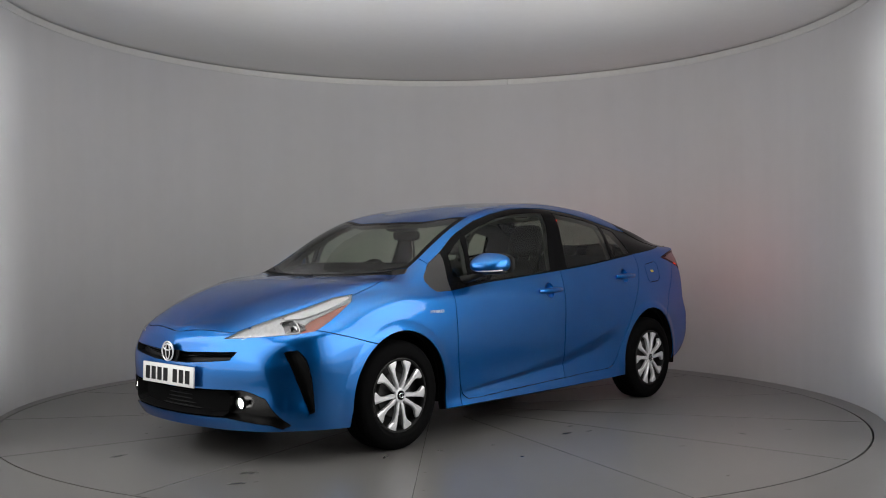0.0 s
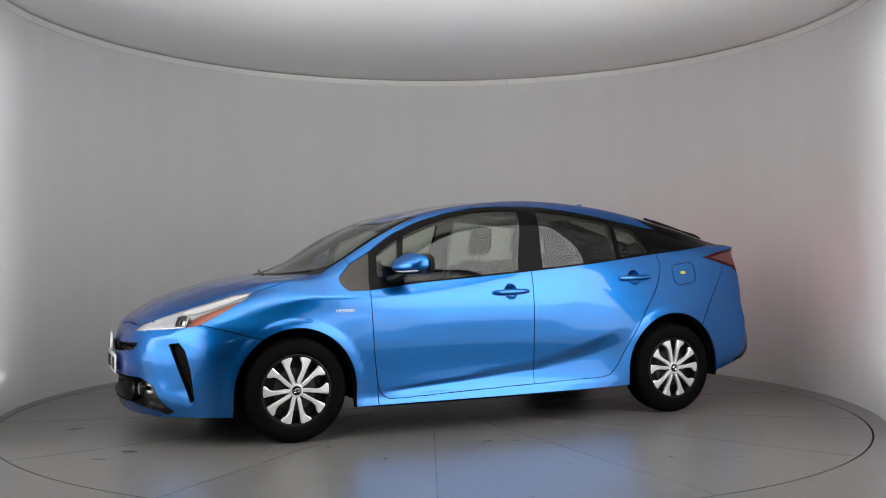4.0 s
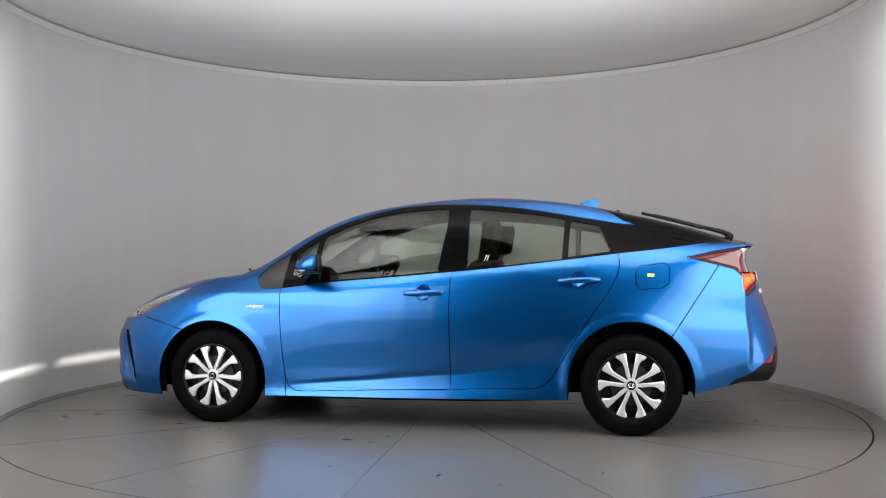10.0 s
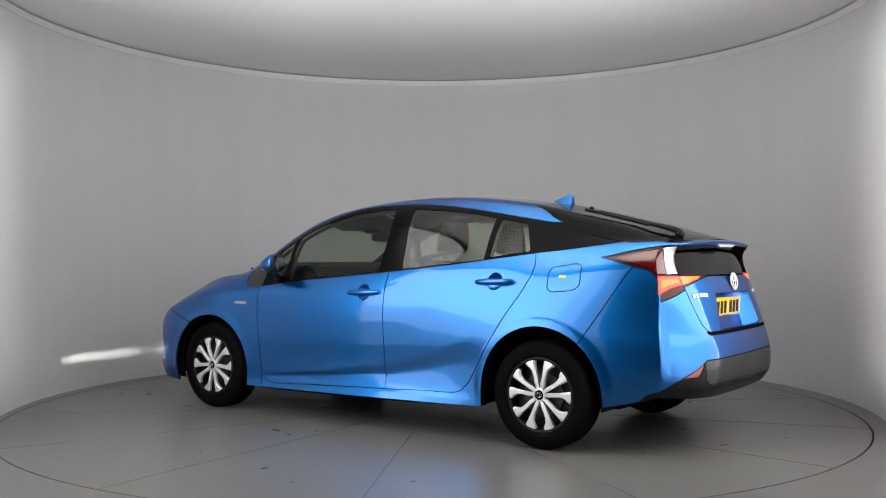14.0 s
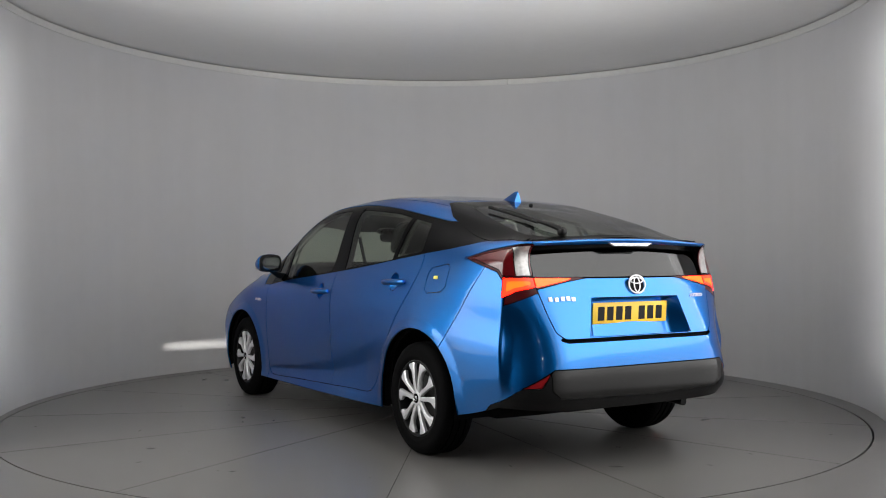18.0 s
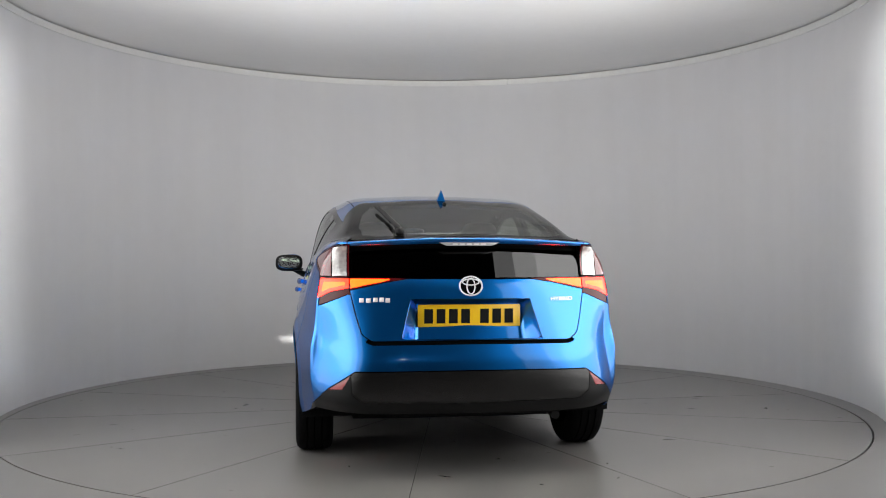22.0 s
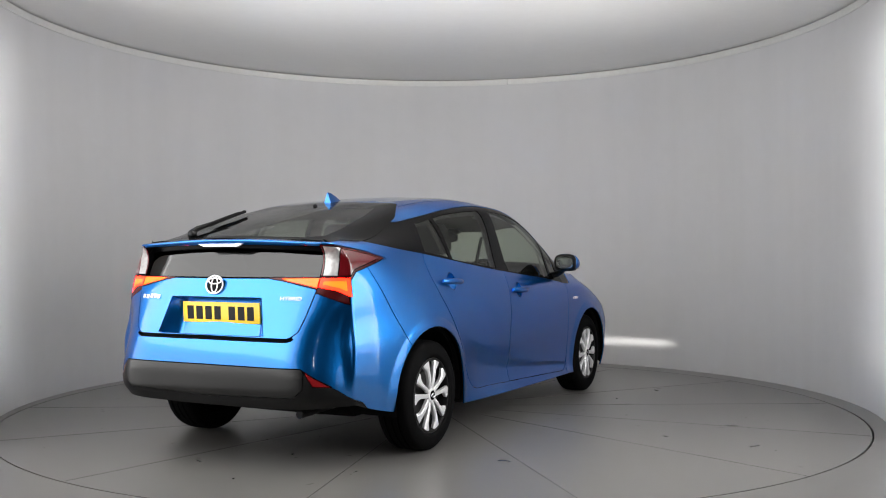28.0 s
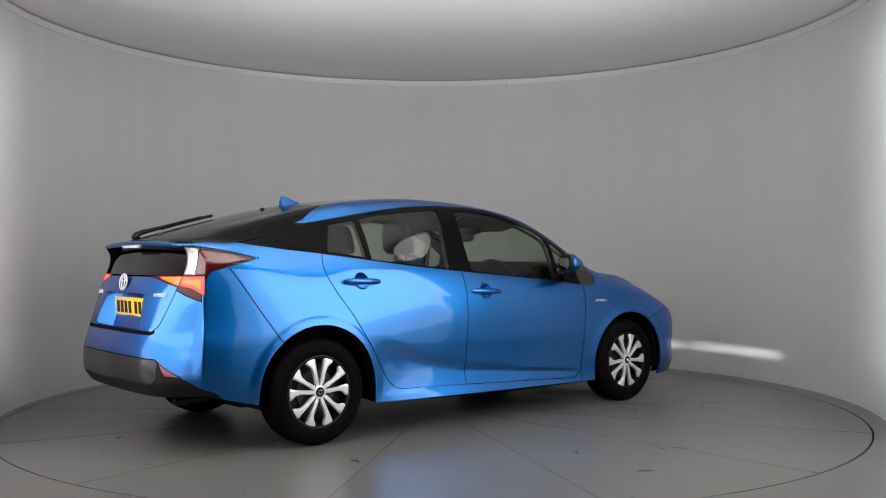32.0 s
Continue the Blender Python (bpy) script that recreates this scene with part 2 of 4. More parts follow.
plain("wall_curved", arc_wall(R_WALL, R_WALL + 0.09, -0.02, Z_RIM, OPEN_AT, 180 - OPEN_AT, 120, R_RIM - R_WALL), WALL, "smooth light grey curved studio wall round the turntable", "wall")


def rim_segments():
    """The trim round the top of the wall, in lengths with fine joints between them."""
    cuts = [OPEN_AT, 28, 75.3, 122.5, 172.6, 180 - OPEN_AT]
    rim = tagged(empty("wall_rim_trim"), "narrow painted trim ring along the top of the curved wall", "trim", "", "structure")
    for a, b in zip(cuts, cuts[1:]):
        part("trim_length", arc_wall(R_RIM - 0.010, R_RIM + 0.09, Z_RIM, Z_RIM + 0.056, a + 0.02, b - 0.02, max(4, int(b - a))), TRIM, rim)


rim_segments()
plain("ceiling", disc(0, R_RIM + 0.3, Z_RIM + 0.068, Z_RIM + 0.12), CEIL, "round light grey ceiling panel over the turntable", "ceiling", False)
plain("floor", disc(R_TABLE + 0.012, 12.0, -0.05, 0.0), FLOOR, "worn grey painted studio floor round the turntable", "floor", False)
plain("floor_pit", disc(0, R_TABLE + 0.3, -0.14, -0.052, 64), ROOM, "dark shallow pit under the turntable", "pit", False)


def room():
    bm = bmesh.new()
    for x, y, sx, sy in ((-6, -2, .2, 16), (6, -2, .2, 16), (0, 6, 12, .2), (0, -9.4, 12, .2)):
        box(bm, pose(x, y, 1.9), sx, sy, 4.2)
    plain("wall_outer", bm, ROOM, "plain dark walls of the hall round the studio", "wall", False)
    bm = bmesh.new()
    box(bm, pose(0, -2, 4.05), 12.4, 16.4, 0.2)
    plain("ceiling_outer", bm, ROOM, "plain dark ceiling of the hall", "ceiling", False)


room()
turntable = tagged(empty("turntable"), "round grey painted turntable flush with the floor, lightly scuffed", "turntable")


def build_turntable():
    part("table_top", disc(0, R_TABLE, -0.05, 0.0), TABLE, turntable, "", False)
    rnd = random.Random(5)
    for k in range(14):
        # a fine seam between two of the plates, which meet at the middle
        a = -9.9 + k * 360 / 14
        d = Vector((math.cos(radians(a)), math.sin(radians(a)), 0))
        bm = bmesh.new()
        box(bm, Matrix.Translation(d * 1.72 + Vector((0, 0, 0.0005))) @ pose(0, 0, 0, 0, 0, a), 2.4, 0.0022, 0.0010)
        part("seam", bm, SEAM, turntable, "fine seam between two plates", False)
    for k in range(46):
        bm = bmesh.new()
        r, a = rnd.uniform(0.9, 2.8), rnd.uniform(0, 360)
        m = pose(r * math.cos(radians(a)), r * math.sin(radians(a)), 0.0004, 0, 0, rnd.uniform(0, 180))
        n, s = 9, rnd.uniform(0.004, 0.013)
        ring = [bm.verts.new(m @ Vector((s * rnd.uniform(.6, 1.4) * math.cos(2 * math.pi * j / n) * rnd.choice((1, 1, 2.2)), s * .6 * rnd.uniform(.6, 1.4) * math.sin(2 * math.pi * j / n), 0.0008))) for j in range(n)]
        bm.faces.new(ring)
        part("scuff_mark", bm, SCUFF, turntable, "", False)
    for k in range(26):
        # worn patches, with ragged outlines
        bm = bmesh.new()
        r, a = rnd.uniform(1.2, 2.7), rnd.uniform(0, 360)
        m = pose(r * math.cos(radians(a)), r * math.sin(radians(a)), 0.0, 0, 0, rnd.uniform(0, 180))
        n, s, w = 40, rnd.uniform(0.015, 0.05), rnd.uniform(0.2, 0.5)
        ring = [bm.verts.new(m @ Vector((s * q * math.cos(2 * math.pi * j / n), s * w * q * math.sin(2 * math.pi * j / n), 0.0006))) for j, q in ((j, rnd.uniform(.55, 1.35)) for j in range(n))]
        bm.faces.new(ring)
        part("worn_patch", bm, SMUDGE, turntable, "", False)


build_turntable()

# ---- body surface: rows of design curves, lower edge to centre line, nose to tail ----
ROW_A = [(-2.25, 0, .17), (-2.22, .32, .17), (-2.12, .60, .172), (-1.985, .745, .175), (-1.715, .845, .172), (-1.35, .85, .175), (-.98, .866, .188), (-.3, .874, .194), (.45, .874, .202), (.98, .866, .212), (1.35, .85, .23), (1.72, .822, .265), (2.0, .76, .335), (2.17, .58, .325), (2.21, .3, .32), (2.22, 0, .32)]
ROW_B = [(-2.275, 0, .235), (-2.25, .33, .235), (-2.15, .62, .24), (-2.005, .76, .25), (-1.73, .86, .25), (-1.35, .865, .25), (-.98, .856, .245), (-.3, .856, .252), (.45, .856, .266), (.98, .864, .29), (1.35, .868, .30), (1.72, .834, .33), (2.03, .772, .40), (2.205, .6, .385), (2.245, .3, .38), (2.255, 0, .38)]
ROW_C = [(-2.285, 0, .38), (-2.262, .33, .38), (-2.165, .60, .385), (-2.02, .765, .40), (-1.76, .868, .42), (-1.35, .878, .45), (-.98, .860, .37), (-.3, .848, .345), (.45, .846, .36), (.98, .863, .43), (1.35, .871, .48), (1.72, .838, .46), (2.04, .785, .49), (2.215, .6, .47), (2.257, .3, .46), (2.267, 0, .46)]
ROW_D = [(-2.285, 0, .52), (-2.265, .33, .52), (-2.19, .56, .53), (-2.045, .745, .56), (-1.78, .862, .59), (-1.35, .88, .66), (-.98, .868, .60), (-.3, .858, .57), (.45, .858, .58), (.98, .872, .62), (1.35, .872, .69), (1.72, .838, .62), (2.04, .785, .61), (2.21, .58, .57), (2.255, .3, .565), (2.265, 0, .565)]
ROW_E = [(-2.275, 0, .60), (-2.245, .33, .605), (-2.17, .54, .615), (-2.0, .74, .66), (-1.76, .83, .70), (-1.35, .855, .76), (-.98, .862, .74), (-.3, .862, .74), (.45, .86, .76), (.98, .858, .78), (1.35, .850, .80), (1.72, .815, .78), (2.025, .765, .74), (2.18, .57, .68), (2.225, .3, .675), (2.235, 0, .675)]
ROW_F = [(-2.255, 0, .655), (-2.225, .33, .66), (-2.13, .54, .68), (-1.95, .71, .715), (-1.72, .785, .78), (-1.35, .825, .85), (-.98, .844, .85), (-.3, .847, .86), (.45, .842, .89), (.98, .830, .92), (1.35, .816, .935), (1.72, .795, .94), (2.015, .752, .90), (2.105, .59, .90), (2.155, .3, .92), (2.168, 0, .93)]
ROW_U = [(-2.245, 0, .672), (-2.213, .33, .675), (-2.11, .53, .697), (-1.925, .68, .74), (-1.69, .745, .82), (-1.35, .79, .885), (-.98, .824, .88), (-.3, .824, .92), (.45, .816, .98), (.98, .795, 1.035), (1.35, .763, 1.075), (1.72, .74, 1.10), (1.985, .715, 1.08), (2.05, .6, 1.115), (2.095, .3, 1.13), (2.108, 0, 1.135)]
ROW_G = [(-2.235, 0, .69), (-2.20, .33, .69), (-2.09, .52, .715), (-1.90, .645, .765), (-1.66, .70, .85), (-1.35, .765, .905), (-.98, .808, .90), (-.3, .811, .945), (.45, .804, 1.01), (.98, .779, 1.07), (1.35, .745, 1.115), (1.72, .705, 1.15), (1.965, .655, 1.165), (2.075, .605, 1.155), (2.125, .3, 1.17), (2.147, 0, 1.175)]
ROW_H = [(-2.228, 0, .70), (-2.16, .32, .725), (-2.03, .49, .765), (-1.84, .60, .825), (-1.62, .655, .89), (-1.35, .70, .95), (-1.03, .725, 1.01), (-.36, .66, 1.345), (.35, .645, 1.41), (.92, .63, 1.345), (1.3, .62, 1.275), (1.70, .635, 1.195), (1.92, .615, 1.178), (2.02, .57, 1.167), (2.07, .3, 1.182), (2.09, 0, 1.187)]
ROW_I = [(-2.22, 0, .705), (-2.11, .27, .76), (-1.97, .40, .819), (-1.79, .47, .876), (-1.6, .52, .924), (-1.38, .56, .955), (-1.06, .635, 1.045), (-.48, .60, 1.346), (.3, .555, 1.455), (.9, .545, 1.425), (1.22, .55, 1.365), (1.62, .55, 1.275), (1.87, .5, 1.215), (1.98, .42, 1.195), (2.03, .22, 1.197), (2.05, 0, 1.198)]
ROW_M = [(-2.21, 0, .712), (-2.07, 0, .792), (-1.93, 0, .855), (-1.76, 0, .91), (-1.58, 0, .947), (-1.40, 0, .968), (-1.12, 0, 1.058), (-.56, 0, 1.348), (.3, 0, 1.489), (.9, 0, 1.458), (1.2, 0, 1.41), (1.6, 0, 1.315), (1.8, 0, 1.262), (1.9, 0, 1.236), (1.97, 0, 1.217), (2.02, 0, 1.205)]
ROW_J = [(-2.215, 0, .709), (-2.085, .13, .783), (-1.945, .2, .845), (-1.77, .24, .903), (-1.59, .26, .943), (-1.39, .29, .967), (-1.10, .33, 1.046), (-.55, .31, 1.338), (.3, .29, 1.482), (.9, .285, 1.450), (1.21, .285, 1.398), (1.61, .285, 1.304), (1.83, .26, 1.248), (1.93, .21, 1.226), (1.995, .11, 1.212), (2.035, 0, 1.203)]
ROWS = [ROW_A, ROW_B, ROW_C, ROW_D, ROW_E, ROW_F, ROW_U, ROW_G, ROW_H, ROW_I, ROW_J, ROW_M]

CREASE_X, CREASE_Z = (-.86, -.3, .25, .60, .98), (.275, .33, .40, .49, .63)


def spline(pts, at):
    """Natural cubic through pts at 0, 1, 2 ..."""
    p = np.array(pts, float)
    n = len(p)
    a = np.eye(n) * 4
    a[0, 0] = a[-1, -1] = 2
    for k in range(n - 1):
        a[k, k + 1] = a[k + 1, k] = 1
    r = np.zeros_like(p)
    r[1:-1] = 3 * (p[2:] - p[:-2])
    r[0], r[-1] = 3 * (p[1] - p[0]), 3 * (p[-1] - p[-2])
    d = np.linalg.solve(a, r)
    k = np.clip(np.floor(at).astype(int), 0, n - 2)
    f = (at - k)[:, None]
    h = p[k + 1] - p[k]
    return p[k] + f * d[k] + f * f * (3 * h - 2 * d[k] - d[k + 1]) + f ** 3 * (d[k] + d[k + 1] - 2 * h)


def across(p):
    """The rear points carried on to the other side, so that the tail runs smoothly over the middle."""
    p = np.array(p, float)
    return np.concatenate([p, p[-2::-1] * (1, -1, 1)])


def body_grid(nu=20, nv=11):
    """Half of the body (y >= 0): points, normals and the pair (u, v) on a grid."""
    us = np.linspace(0, 15, 15 * nu + 1)
    one, two = us[us <= 12], us[us > 12]
    rows = np.stack([np.concatenate([spline(r[:13], one), spline(across(r[12:]), two - 12)]) for r in ROWS])  # row, u, xyz
    rows[:, 0, 1] = rows[:, -1, 1] = 0
    rows[-1, :, 1] = 0
    rows[:, :, 1] = np.maximum(rows[:, :, 1], 0)
    n = len(ROWS)
    gap = np.linalg.norm(np.diff(rows, axis=0), axis=2)[:, :, None] + 1e-6
    sl = np.diff(rows, axis=0) / gap                        # slope of each strip
    tan = np.zeros_like(rows)
    w0, w1 = gap[1:], gap[:-1]
    mean = (sl[:-1] * w0 + sl[1:] * w1) / (w0 + w1)
    low = 3 * np.minimum(np.abs(sl[:-1]), np.abs(sl[1:])) + 0.02
    tan[1:-1] = np.clip(mean, -low, low)
    tan[0], tan[-1] = sl[0], sl[-1]
    tan[-1, :, 0] *= 0.3
    tan[-1, :, 2] *= 0.0
    grid, vs = [], []
    for k in range(n - 1):
        for f in np.linspace(0, 1, nv + 1)[: nv if k < n - 2 else nv + 1]:
            h, g = rows[k + 1] - rows[k], gap[k]
            d0, d1 = tan[k] * g, tan[k + 1] * g
            grid.append(rows[k] + f * d0 + f * f * (3 * h - 2 * d0 - d1) + f ** 3 * (d0 + d1 - 2 * h))
            vs.append(k + f)
    grid = np.array(grid)
    grid[:, :, 1] = np.maximum(grid[:, :, 1], 0)
    grid[:, 0, 1] = grid[:, -1, 1] = 0
    grid[-1, :, 1] = 0
    uu, vv = np.meshgrid(us, np.array(vs))
    # behind the sharp upright edge at the tail the bumper falls into a hollow that runs out towards the middle
    along = np.clip((uu - 12) / 1.3, 0, 1)
    rise = np.clip((vv - .6) / 4.1, 0, 1)
    hollow = np.minimum(along / .16, 1) ** .8 * (1 - along) ** 1.4 * np.sin(np.pi * rise ** 1.4) ** 1.2
    grid -= (hollow * .032)[:, :, None] * np.array([.75, .66, 0])
    # below a crease that climbs along the doors the side falls in, and comes out again at the sill
    x, z = grid[:, :, 0], grid[:, :, 2]
    crease = np.interp(x, CREASE_X, CREASE_Z)
    depth = np.clip((crease - z) / np.maximum(crease - .245, .03), 0, 1)
    ease = np.clip((x + .86) / .35, 0, 1) * np.clip((.98 - x) / .25, 0, 1)
    dent = np.minimum(depth / .3, 1) * (1 - depth) ** .8 * ease * (vv < 5)
    grid[:, :, 1] -= .020 * dent
    # a flat face slants inwards from a crease below the headlamp to the vent
    left = np.interp(z, (.225, .60), (-2.07, -2.17))
    near, far = np.interp(z, (.27, .448, .59), (-1.952, -2.006, -2.052)), np.interp(z, (.276, .449, .60), (-1.925, -1.949, -2.003))
    slant = np.clip((x - left) / (near - left), 0, 1) * np.clip((far - x) / (far - near), 0, 1) * np.clip((z - .24) / .09, 0, 1) * np.clip((.63 - z) / .07, 0, 1)
    slant = slant * (grid[:, :, 1] > .45) * (uu < 4.5) * (vv < 5)
    grid += (slant * .024)[:, :, None] * np.array([.6, -.8, 0])
    # a raised lip follows each wheel arch
    for cx, cz, cr in ((-1.35, .300, .366), (1.347, .312, .376)):
        r = np.hypot(x - cx, np.maximum(z - cz, 0) * .985) - cr
        flare = np.clip(1 - r / .055, 0, 1) ** .6 * (r > -.06) * (vv < 6) * (grid[:, :, 1] > .6) * np.clip((z - .15) / .15, 0, 1)
        grid[:, :, 1] += .009 * flare
    du, dv = np.gradient(grid, axis=1), np.gradient(grid, axis=0)
    nrm = np.cross(du, dv)
    nrm[:, 0, 1] = nrm[:, -1, 1] = 0
    nrm[-1, :, 1] = 0
    nrm /= np.linalg.norm(nrm, axis=2)[:, :, None] + 1e-12
    mid = nrm[len(vs) // 3, len(us) // 2]
    if mid[1] < 0:
        nrm = -nrm
    return grid, nrm, uu, vv


# ---- cutting the body surface into panels ----
class Skin:
    """Triangles of half the body, cut along outlines."""

    def __init__(self):
        grid, nrm, uu, vv = body_grid()
        a, b = uu.shape
        self.p = np.concatenate([grid.reshape(-1, 3), nrm.reshape(-1, 3), uu.reshape(-1, 1), vv.reshape(-1, 1)], 1)
        k = np.arange(a * b).reshape(a, b)
        q0, q1, q2, q3 = k[:-1, :-1].ravel(), k[:-1, 1:].ravel(), k[1:, 1:].ravel(), k[1:, :-1].ravel()
        self.t = np.concatenate([np.stack([q0, q1, q2], 1), np.stack([q0, q2, q3], 1)])
        n = np.cross(self.p[self.t[:, 1], :3] - self.p[self.t[:, 0], :3], self.p[self.t[:, 2], :3] - self.p[self.t[:, 0], :3])
        flip = (n * self.p[self.t[:, 0], 3:6]).sum(1) < 0
        self.t[flip] = self.t[flip][:, ::-1]

    def cut(self, func):
        f = func(self.p)
        f = np.where(np.abs(f) < 2e-4, 0.0, f)
        s = np.sign(f)[self.t]
        hit = (s.min(1) < 0) & (s.max(1) > 0)
        keep, fresh, pts, seen = self.t[~hit], [], [], {}
        base = len(self.p)

        def cross(i, j):
            key = (i, j) if i < j else (j, i)
            if key not in seen:
                w = f[i] / (f[i] - f[j])
                seen[key] = base + len(pts)
                pts.append(self.p[i] * (1 - w) + self.p[j] * w)
            return seen[key]

        for tri in self.t[hit]:
            v = [int(x) for x in tri]
            z = [k for k in range(3) if f[v[k]] == 0]
            if z:
                v = v[z[0]:] + v[:z[0]]
                m = cross(v[1], v[2])
                fresh += [(v[0], v[1], m), (v[0], m, v[2])]
                continue
            pos = [f[k] > 0 for k in v]
            lone = next(k for k in range(3) if pos.count(pos[k]) == 1)
            v = v[lone:] + v[:lone]
            a, b = cross(v[0], v[1]), cross(v[0], v[2])
            fresh += [(v[0], a, b), (a, v[1], v[2]), (a, v[2], b)]
        if fresh:
            self.p = np.concatenate([self.p, np.array(pts)]) if pts else self.p
            self.t = np.concatenate([keep, np.array(fresh)])


def poly_dist(a, b, pts):
    """Signed distance from (a, b) to a closed outline, below 0 inside."""
    p = np.array(pts, float)
    q = np.roll(p, -1, 0)
    best, inside = np.full(len(a), 1e9), np.zeros(len(a), bool)
    for (x0, y0), (x1, y1) in zip(p, q):
        ex, ey = x1 - x0, y1 - y0
        w = np.clip(((a - x0) * ex + (b - y0) * ey) / (ex * ex + ey * ey + 1e-12), 0, 1)
        best = np.minimum(best, np.hypot(a - x0 - w * ex, b - y0 - w * ey))
        if y1 != y0:
            inside ^= ((y0 > b) != (y1 > b)) & (a < ex * (b - y0) / ey + x0)
    return np.where(inside, -best, best)


def zone(axes, pts, u=(0, 15), v=(0, 11), y=(-1, 2), grow=0.0):
    """A function of the skin that is below 0 inside an outline drawn in two axes, within bounds of u, v and y."""
    i, j = ("xyz".index(c) for c in axes)

    def func(p):
        f = poly_dist(p[:, i], p[:, j], pts) - grow
        out = (p[:, 6] < u[0]) | (p[:, 6] > u[1]) | (p[:, 7] < v[0]) | (p[:, 7] > v[1])
        f = np.where(out, np.maximum(f, 0.05), f)
        return np.maximum(f, np.maximum(y[0] - p[:, 1], p[:, 1] - y[1]))
    return func


def both(*funcs):
    return lambda p: np.max([f(p) for f in funcs], 0)


ARCH_F, ARCH_R = (-1.35, .300, .366), (1.347, .312, .376)


def arch(c):
    return lambda p: np.where((p[:, 7] < 6) & (p[:, 1] > .4), np.hypot(p[:, 0] - c[0], np.maximum(p[:, 2] - c[1], 0) * .985) - c[2], 1.0)


DLO = [(-1.063, .941), (-1.045, .906), (-1.013, .881), (-.887, .885), (-.663, .913), (-.484, .932), (-.125, .961), (.242, .994), (.596, 1.026), (.959, 1.07), (1.291, 1.11), (1.514, 1.133), (1.706, 1.159), (1.82, 1.176), (1.694, 1.216), (1.55, 1.25), (1.42, 1.285), (1.304, 1.29), (1.172, 1.312), (.985, 1.344), (.8, 1.377), (.614, 1.403), (.429, 1.421), (.287, 1.428), (.057, 1.423), (-.127, 1.408), (-.312, 1.37), (-.495, 1.315), (-.678, 1.233), (-.75, 1.188), (-.857, 1.115), (-.982, 1.042), (-1.059, .966)]
SAIL = [(-1.2, .80), (-.889, .80), (-.880, .95), (-.846, 1.2), (-1.2, 1.2)]
FQ_GLASS = [(-.825, .965), (-.812, 1.10), (-.747, 1.148), (-.668, 1.202), (-.675, 1.104), (-.69, .95)]
F_GLASS = [(-.624, 1.221), (-.493, 1.281), (-.311, 1.34), (-.127, 1.377), (.057, 1.392), (.205, 1.396), (.202, 1.288), (.172, 1.141), (.149, .997), (-.125, .971), (-.484, .942), (-.649, .931), (-.641, 1.104)]
R_GLASS = [(.333, 1.012), (.344, 1.397), (.573, 1.379), (.796, 1.354), (.944, 1.325), (.931, 1.072), (.596, 1.037)]
RQ_GLASS = [(.981, 1.317), (1.156, 1.285), (1.199, 1.198), (1.233, 1.121), (.967, 1.085)]
F_DOOR = [(-.891, .95), (-.883, .712), (-.869, .499), (-.847, .322), (-.825, .258), (-.78, .226), (-.656, .226), (-.3, .241), (.240, .259), (.237, .427), (.232, .714), (.233, .855), (.243, 1.05)]
R_DOOR = [(.243, 1.05), (.233, .855), (.232, .714), (.237, .427), (.24, .259), (.766, .278), (.819, .292), (.872, .342), (.979, .519), (1.122, .74), (1.217, .874), (1.272, .981), (1.284, 1.042), (1.278, 1.089), (1.251, 1.143)]
FLAP = [(1.379, .999), (1.403, 1.027), (1.551, 1.049), (1.578, 1.031), (1.577, .927), (1.545, .899), (1.409, .888), (1.382, .909)]
FENDER = [(-2.4, .1), (-2.4, 1.25), (-1.06, 1.25), (-1.0, 1.085), (-.975, 1.03), (-.99, .9), (-.887, .9), (-.883, .712), (-.869, .499), (-.847, .322), (-.84, .1)]
F_BUMPER = [(-2.5, 0), (-2.5, .735), (-2.1, .72), (-1.875, .696), (-1.723, .658), (-1.591, .621), (-1.4, .58), (-1.4, 0)]
R_BUMPER = [(1.9, 1.08), (1.871, 1.035), (1.743, .838), (1.6, .62), (1.4, .4), (1.4, .1), (2.6, .1), (2.6, 1.08)]
VENT = [(-2.052, .590), (-2.007, .6), (-1.978, .557), (-1.951, .449), (-1.927, .276), (-1.945, .267), (-1.962, .330), (-2.006, .448)]
LAMP = [(-2.213, .655), (-2.128, .667), (-2.063, .674), (-1.984, .683), (-1.9, .70), (-1.815, .744), (-1.713, .797), (-1.623, .843), (-1.578, .879), (-1.68, .862), (-1.835, .812), (-1.979, .764), (-2.09, .723), (-2.16, .69)]
STRIP_AT = [(-1.965, .751), (-1.90, .757), (-1.835, .778), (-1.70, .826), (-1.605, .862), (-1.60, .873), (-1.68, .857), (-1.835, .807), (-1.96, .766)]
AMBER_AT = [(-1.975, .685), (-1.931, .722), (-1.876, .751), (-1.707, .814), (-1.635, .838), (-1.749, .776), (-1.832, .732), (-1.901, .699)]
LAMP_DARK = [(-2.02, .690), (-1.975, .690), (-1.938, .703), (-1.925, .725), (-1.945, .748), (-1.99, .738)]
BONNET = [(-2.4, -.1), (-2.24, 0), (-2.224, .116), (-2.205, .25), (-2.19, .363), (-2.165, .44), (-2.09, .50), (-1.979, .567), (-1.835, .628), (-1.68, .668), (-1.578, .706), (-1.427, .712), (-1.266, .684), (-1.20, .655), (-1.27, .5), (-1.36, .3), (-1.41, 0), (-1.41, -.1)]
COWL = [(-1.42, -.1), (-1.41, 0), (-1.36, .3), (-1.27, .5), (-1.20, .655), (-1.15, .684), (-1.10, .66), (-1.20, .5), (-1.29, .3), (-1.34, 0), (-1.34, -.1)]
